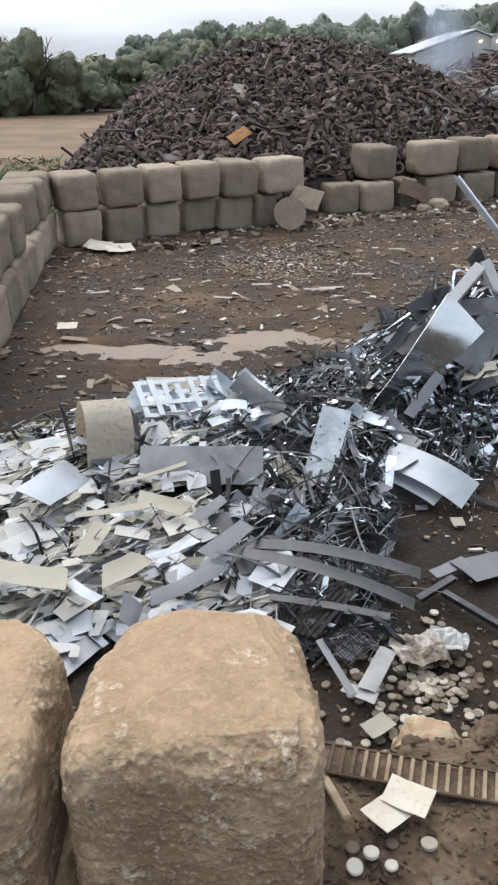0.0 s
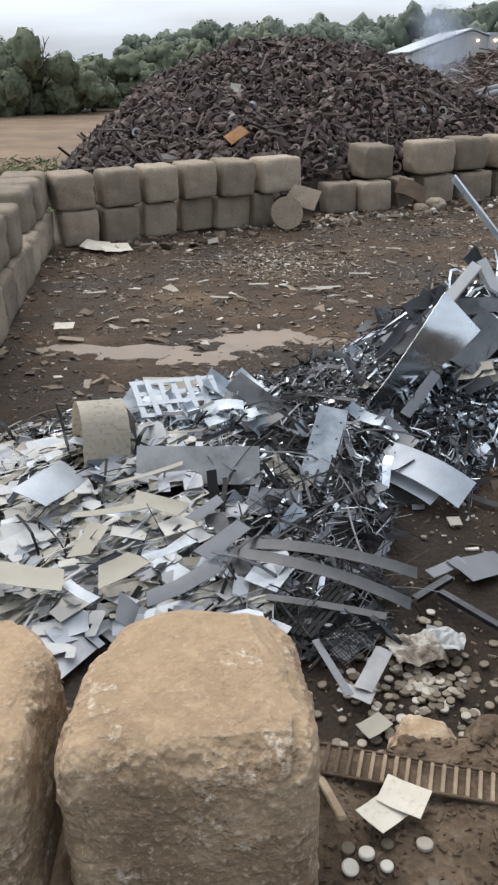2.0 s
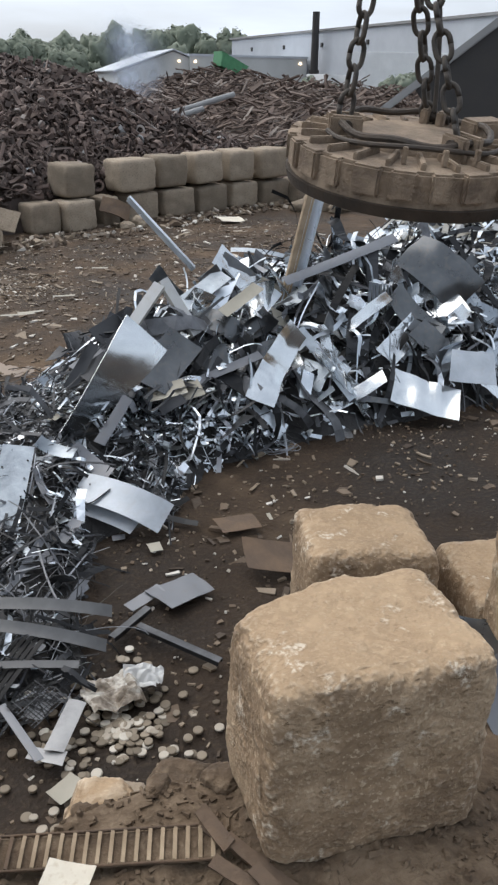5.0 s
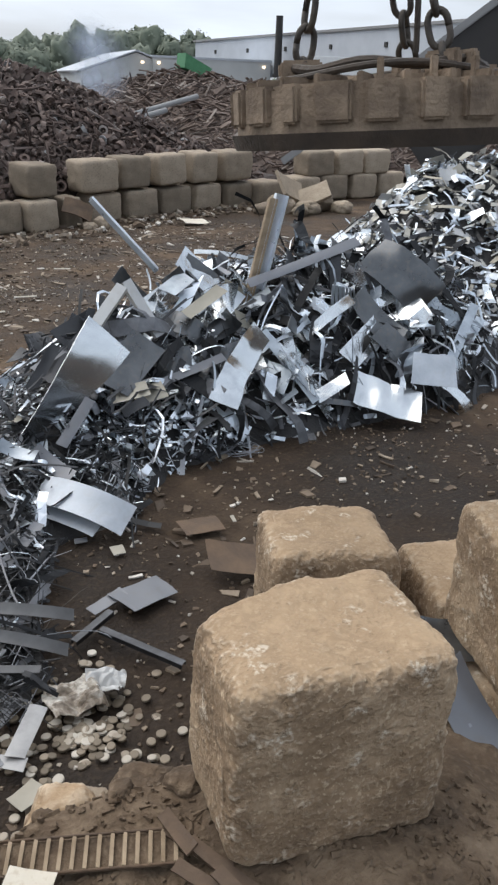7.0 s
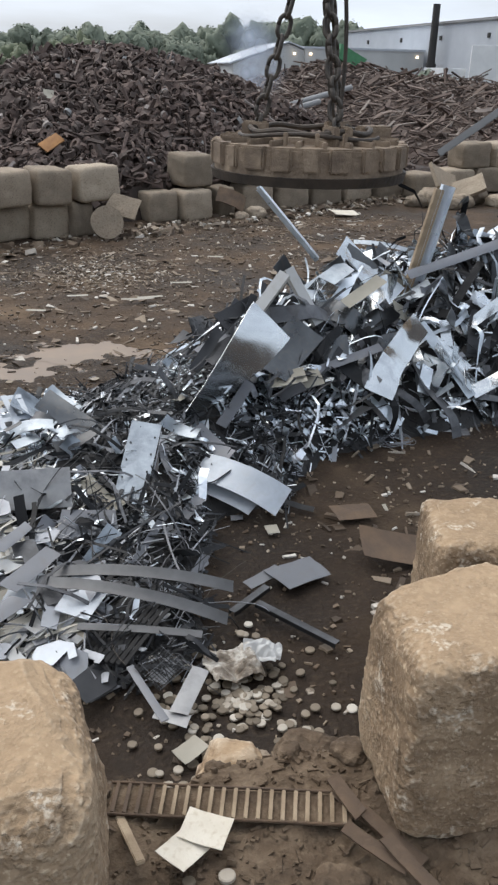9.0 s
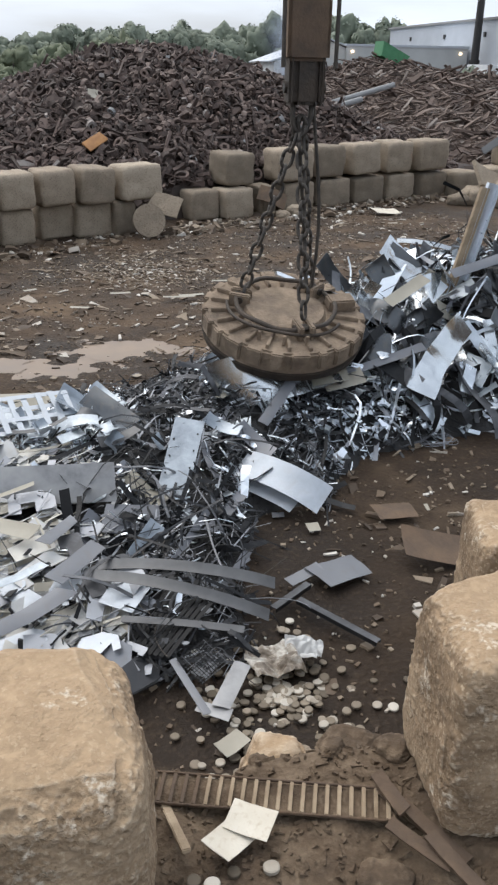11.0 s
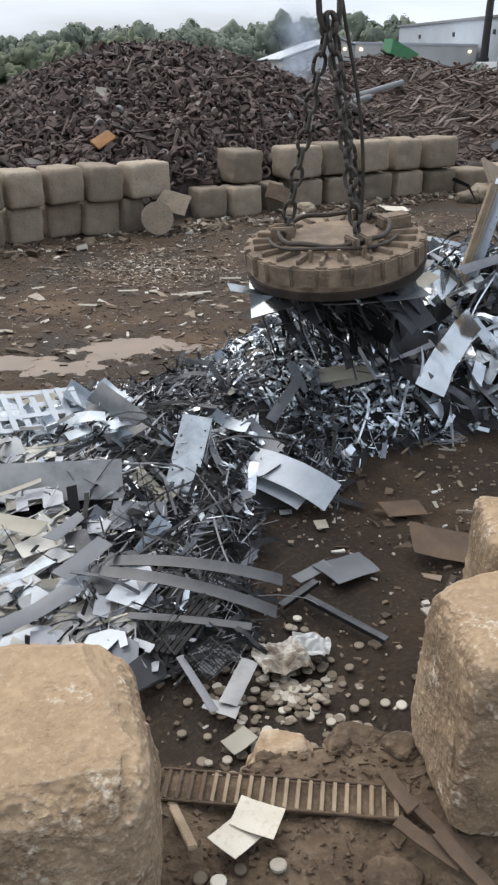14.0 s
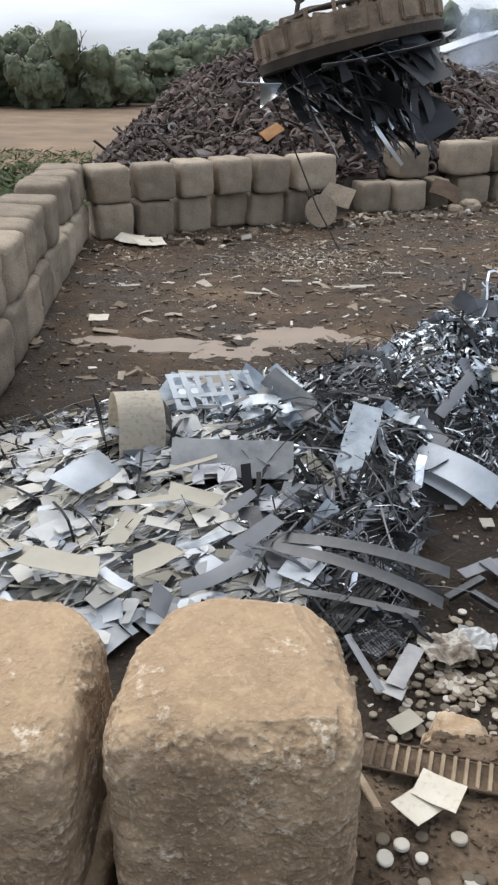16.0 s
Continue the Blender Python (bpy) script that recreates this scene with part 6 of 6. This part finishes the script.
def build_arm():
    base = tagged(new("crane_arm"), "brown steel end of a crane's dipper arm", "crane arm")
    bm = box(0.36, 0.30, 5.0, pose(0, 0, 2.75), 0.03)
    part("boom_box", bm, M_RUSTPLATE, base, "rust-brown steel box section")
    for x in (-0.13, 0.13):
        part("cheek_plate", box(0.05, 0.26, 0.55, pose(x, 0, 0.18), 0.03), M_MAGDARK, base)
        part("hose", tube([(x * 1.7, -0.17, 0.2), (x * 1.75, -0.18, 2), (x * 1.7, -0.17, 5)], 0.018, 8), M_CHAIN, base, "black hydraulic hose")
    part("nose", box(0.20, 0.22, 0.5, pose(0, 0, 0.16), 0.03), M_MAGDARK, base)
    part("pin", cyl(0.05, 0.36, pose(0, 0, 0.05, 0, 90, 0), seg=18), M_CHAIN, base)
    part("shackle", cyl(0.09, 0.10, pose(0, 0, -0.03), seg=18), M_CHAIN, base)
    return base


magnet, chain, arm = build_magnet(), build_chain(), build_arm()


def magnet_pose(t):
    """The magnet's pose between its rows."""
    for a, b in zip(MAGNET, MAGNET[1:]):
        if a[0] <= t <= b[0]:
            u = (t - a[0]) / (b[0] - a[0])
            v = [p + u * (q - p) for p, q in zip(a, b)]
            return pose(*v[1:4], v[4], v[5], 0) @ pose(0, 0, 0, 0, 0, YAW)
    return pose(*MAGNET[-1][1:4], MAGNET[-1][4], MAGNET[-1][5], 0) @ pose(0, 0, 0, 0, 0, YAW)


def swing(t):
    return float(np.interp(t, [s[0] for s in SWING], [s[1] for s in SWING]))


# ---- scrap that the magnet takes up ----
LOAD = []


def carried(ob, rest, offset, hang):
    """A piece that lies at rest, is pressed flat at offset under the magnet, and hangs at hang below it."""
    ob.matrix_basis = rest
    LOAD.append((ob, rest, offset, hang))


def build_load():
    r5, group = random.Random(31), "scrap lifted by the magnet"

    def piece(name, bm, material, label, rest, offset, hang, category="sheet metal"):
        carried(thing(name, bm, material, rest, label, category, group), rest, offset, hang)

    piece("large_bent_sheet", bent(1.2, 0.50, bend=-0.3, twist=-1.3, segs=28, dent=0.02, cup=0.05, skew=0.05), M_SHEEN, "large curved bare steel sheet leaning on the heap", pose(1.54, 6.90, 0.90, 100, -36, 28), pose(-0.15, -0.35, -0.22, 2, 3, 5), pose(-0.1, -0.3, -0.23, 4, 3, 5))
    piece("steel_channel", channel(0.62, 0.11, 0.05), M_PAINT, "white folded steel channel leaning on the heap", pose(2.03, 7.75, 1.30, 30, -42, 30), pose(0.4, 0.2, -0.23, 4, 0, 60), pose(0.45, 0.1, -0.24, 4, 8, 60), "steel channel")
    piece("steel_channel", channel(0.62, 0.11, 0.05), M_PAINT, "white folded steel channel leaning on the heap", pose(2.42, 7.85, 1.28, 30, 55, -38), pose(0.1, 0.5, -0.25, 0, 2, 10), pose(0.1, 0.5, -0.3, 0, 20, 10), "steel channel")
    piece("steel_beam", channel(1.0, 0.07, 0.05), M_STEEL, "galvanised channel sticking out of the heap", pose(2.44, 8.65, 1.85, 20, 48, 0), pose(0.1, 0.2, -0.24, 2, 3, 20), pose(0.0, 0.1, -0.25, 2, 3, 20), "steel channel")
    piece("grey_sheet", bent(0.9, 0.36, bend=0.15), M_MIDGREY, "grey steel sheet beneath other scrap", pose(1.75, 7.6, 0.95, 28, -18, 30), pose(0.35, -0.45, -0.24, -4, 2, 20), pose(0.35, -0.4, -0.25, -6, 2, 20))
    piece("bright_sheet", bent(1.1, 0.2, bend=0.25), M_STEEL, "long bright sheet offcut on the heap", pose(2.6, 8.2, 1.26, 30, -20, 28), pose(-0.35, -0.2, -0.26, 0, 8, 20), pose(-0.35, -0.25, -0.27, 0, 10, 20))
    piece("dark_sheet", bent(0.7, 0.4, bend=0.4), M_BLACKSHEET, "dark steel sheet beneath other scrap", pose(2.15, 7.3, 0.92, 40, -25, 40), pose(0.5, 0.1, -0.22, -4, -6, 70), pose(0.5, 0.0, -0.24, 6, -12, 60))
    piece("long_rod", tube([(-0.6, 0, 0), (0, 0.015, 0.01), (0.5, 0.01, 0.0), (0.95, 0.05, 0.03)], 0.008, 6), M_CHAIN, "thin dark steel rod in the heap", pose(1.5, 7.9, 0.92, 0, -10, 60), pose(-0.55, -0.1, -0.25, 0, 10, 30), pose(-0.62, -0.1, -0.8, 0, 78, 10), "rod")
    for k in range(282):
        L = r5.uniform(0.14, 0.56) if k < 230 else r5.uniform(0.06, 0.18) if k < 260 else r5.uniform(0.3, 0.55)
        bright = k % 12 == 0 and k < 230 or 230 <= k < 260
        x, y = 1.95 + r5.gauss(0, 0.45), 7.65 + r5.gauss(0, 0.35)
        x, y = min(3.0, max(1.2, x)), min(8.5, max(6.9, y))
        rest = pose(x, y, heap_top(x, y) + r5.uniform(0.03, 0.32), r5.gauss(30, 25), r5.gauss(-22, 14), r5.gauss(38, 22))
        a, r = r5.uniform(0, math.tau), (0.8 if k >= 260 else 0.66) * math.sqrt(r5.random())
        ox, oy = r * math.cos(a), r * math.sin(a)
        yaw = r5.uniform(-60, 60)
        deep = r5.random() ** 1.8
        dip = min(88, max(12, r5.gauss(36, 15) if k >= 260 else r5.gauss(60, 22)))
        narrow = 1 - 0.5 * deep
        hang = pose(ox * narrow + 0.22 * deep, oy * narrow, -0.16 - L * 0.3 - 0.62 * deep, r5.gauss(0, 38), dip, yaw)
        bm = bent(L, r5.uniform(0.18, 0.3) if k >= 260 else r5.uniform(0.012, 0.04) if k % 4 or bright else r5.uniform(0.07, 0.13), bend=r5.gauss(0, 0.8), twist=r5.gauss(0, 0.7), segs=6)
        piece("bright_strip" if bright else "dark_strip", bm, M_STEEL if bright else M_DARK, "bright strip of steel caught by the magnet" if bright else "dark strip of steel caught by the magnet", rest,
              pose(ox, oy, -0.19 - 0.12 * r5.random(), r5.gauss(0, 6), r5.gauss(12, 6), yaw), hang)


build_load()


# ---- what moves ----
def between(a, b, u):
    return Matrix.LocRotScale(a.translation.lerp(b.translation, u), a.to_quaternion().slerp(b.to_quaternion(), u), None)


def motions():
    walk(magnet, [(row[0], magnet_pose(row[0])) for row in MAGNET])
    hung = [(row[0], Matrix.Translation(row[1:4]) @ pose(0, 0, 0, 0, swing(row[0]), 0) @ pose(0, 0, 0, 0, 0, YAW)) for row in MAGNET]
    walk(chain, hung)
    walk(arm, [(t, m @ pose(0, 0, 2.42 - float(np.interp(t, [10.3, 11.6, 12.1, 12.5, 13.0, 13.5], [0, 0.75, 0.75, 0.32, 0.16, 0]))) @ pose(0, 0, 0, 0, 0, -YAW) @ pose(0, 0, 0, 0, -swing(t), 0)) for t, m in hung])
    walk(haze, [(0.0, pose(8.0, 33.5, 1.7)), (5.0, pose(7.85, 33.5, 1.85, 0, 0, 6)), (9.0, pose(7.9, 33.5, 1.75, 0, 0, -4)), (12.5, pose(7.75, 33.5, 1.9, 0, 0, 5)), (16.0, pose(7.9, 33.5, 1.8))])
    late = [13.8, 14.1, 14.5, 15.0, 15.3, 15.6, 16.0]
    for ob, rest, offset, hang in LOAD:
        pressed = magnet_pose(11.8) @ offset
        rows = [(0.0, rest), (10.2, rest)]
        rows += [(10.2 + 1.5 * u, between(rest, pressed, u)) for u in (0.34, 0.67)]
        rows += [(11.8, pressed), (12.5, magnet_pose(12.5) @ offset)]
        rows += [(12.8, magnet_pose(12.8) @ between(offset, hang, 0.15)), (13.2, magnet_pose(13.2) @ between(offset, hang, 0.55)), (13.5, magnet_pose(13.5) @ between(offset, hang, 0.85))]
        rows += [(t, magnet_pose(t) @ hang) for t in late]
        walk(ob, rows)


motions()
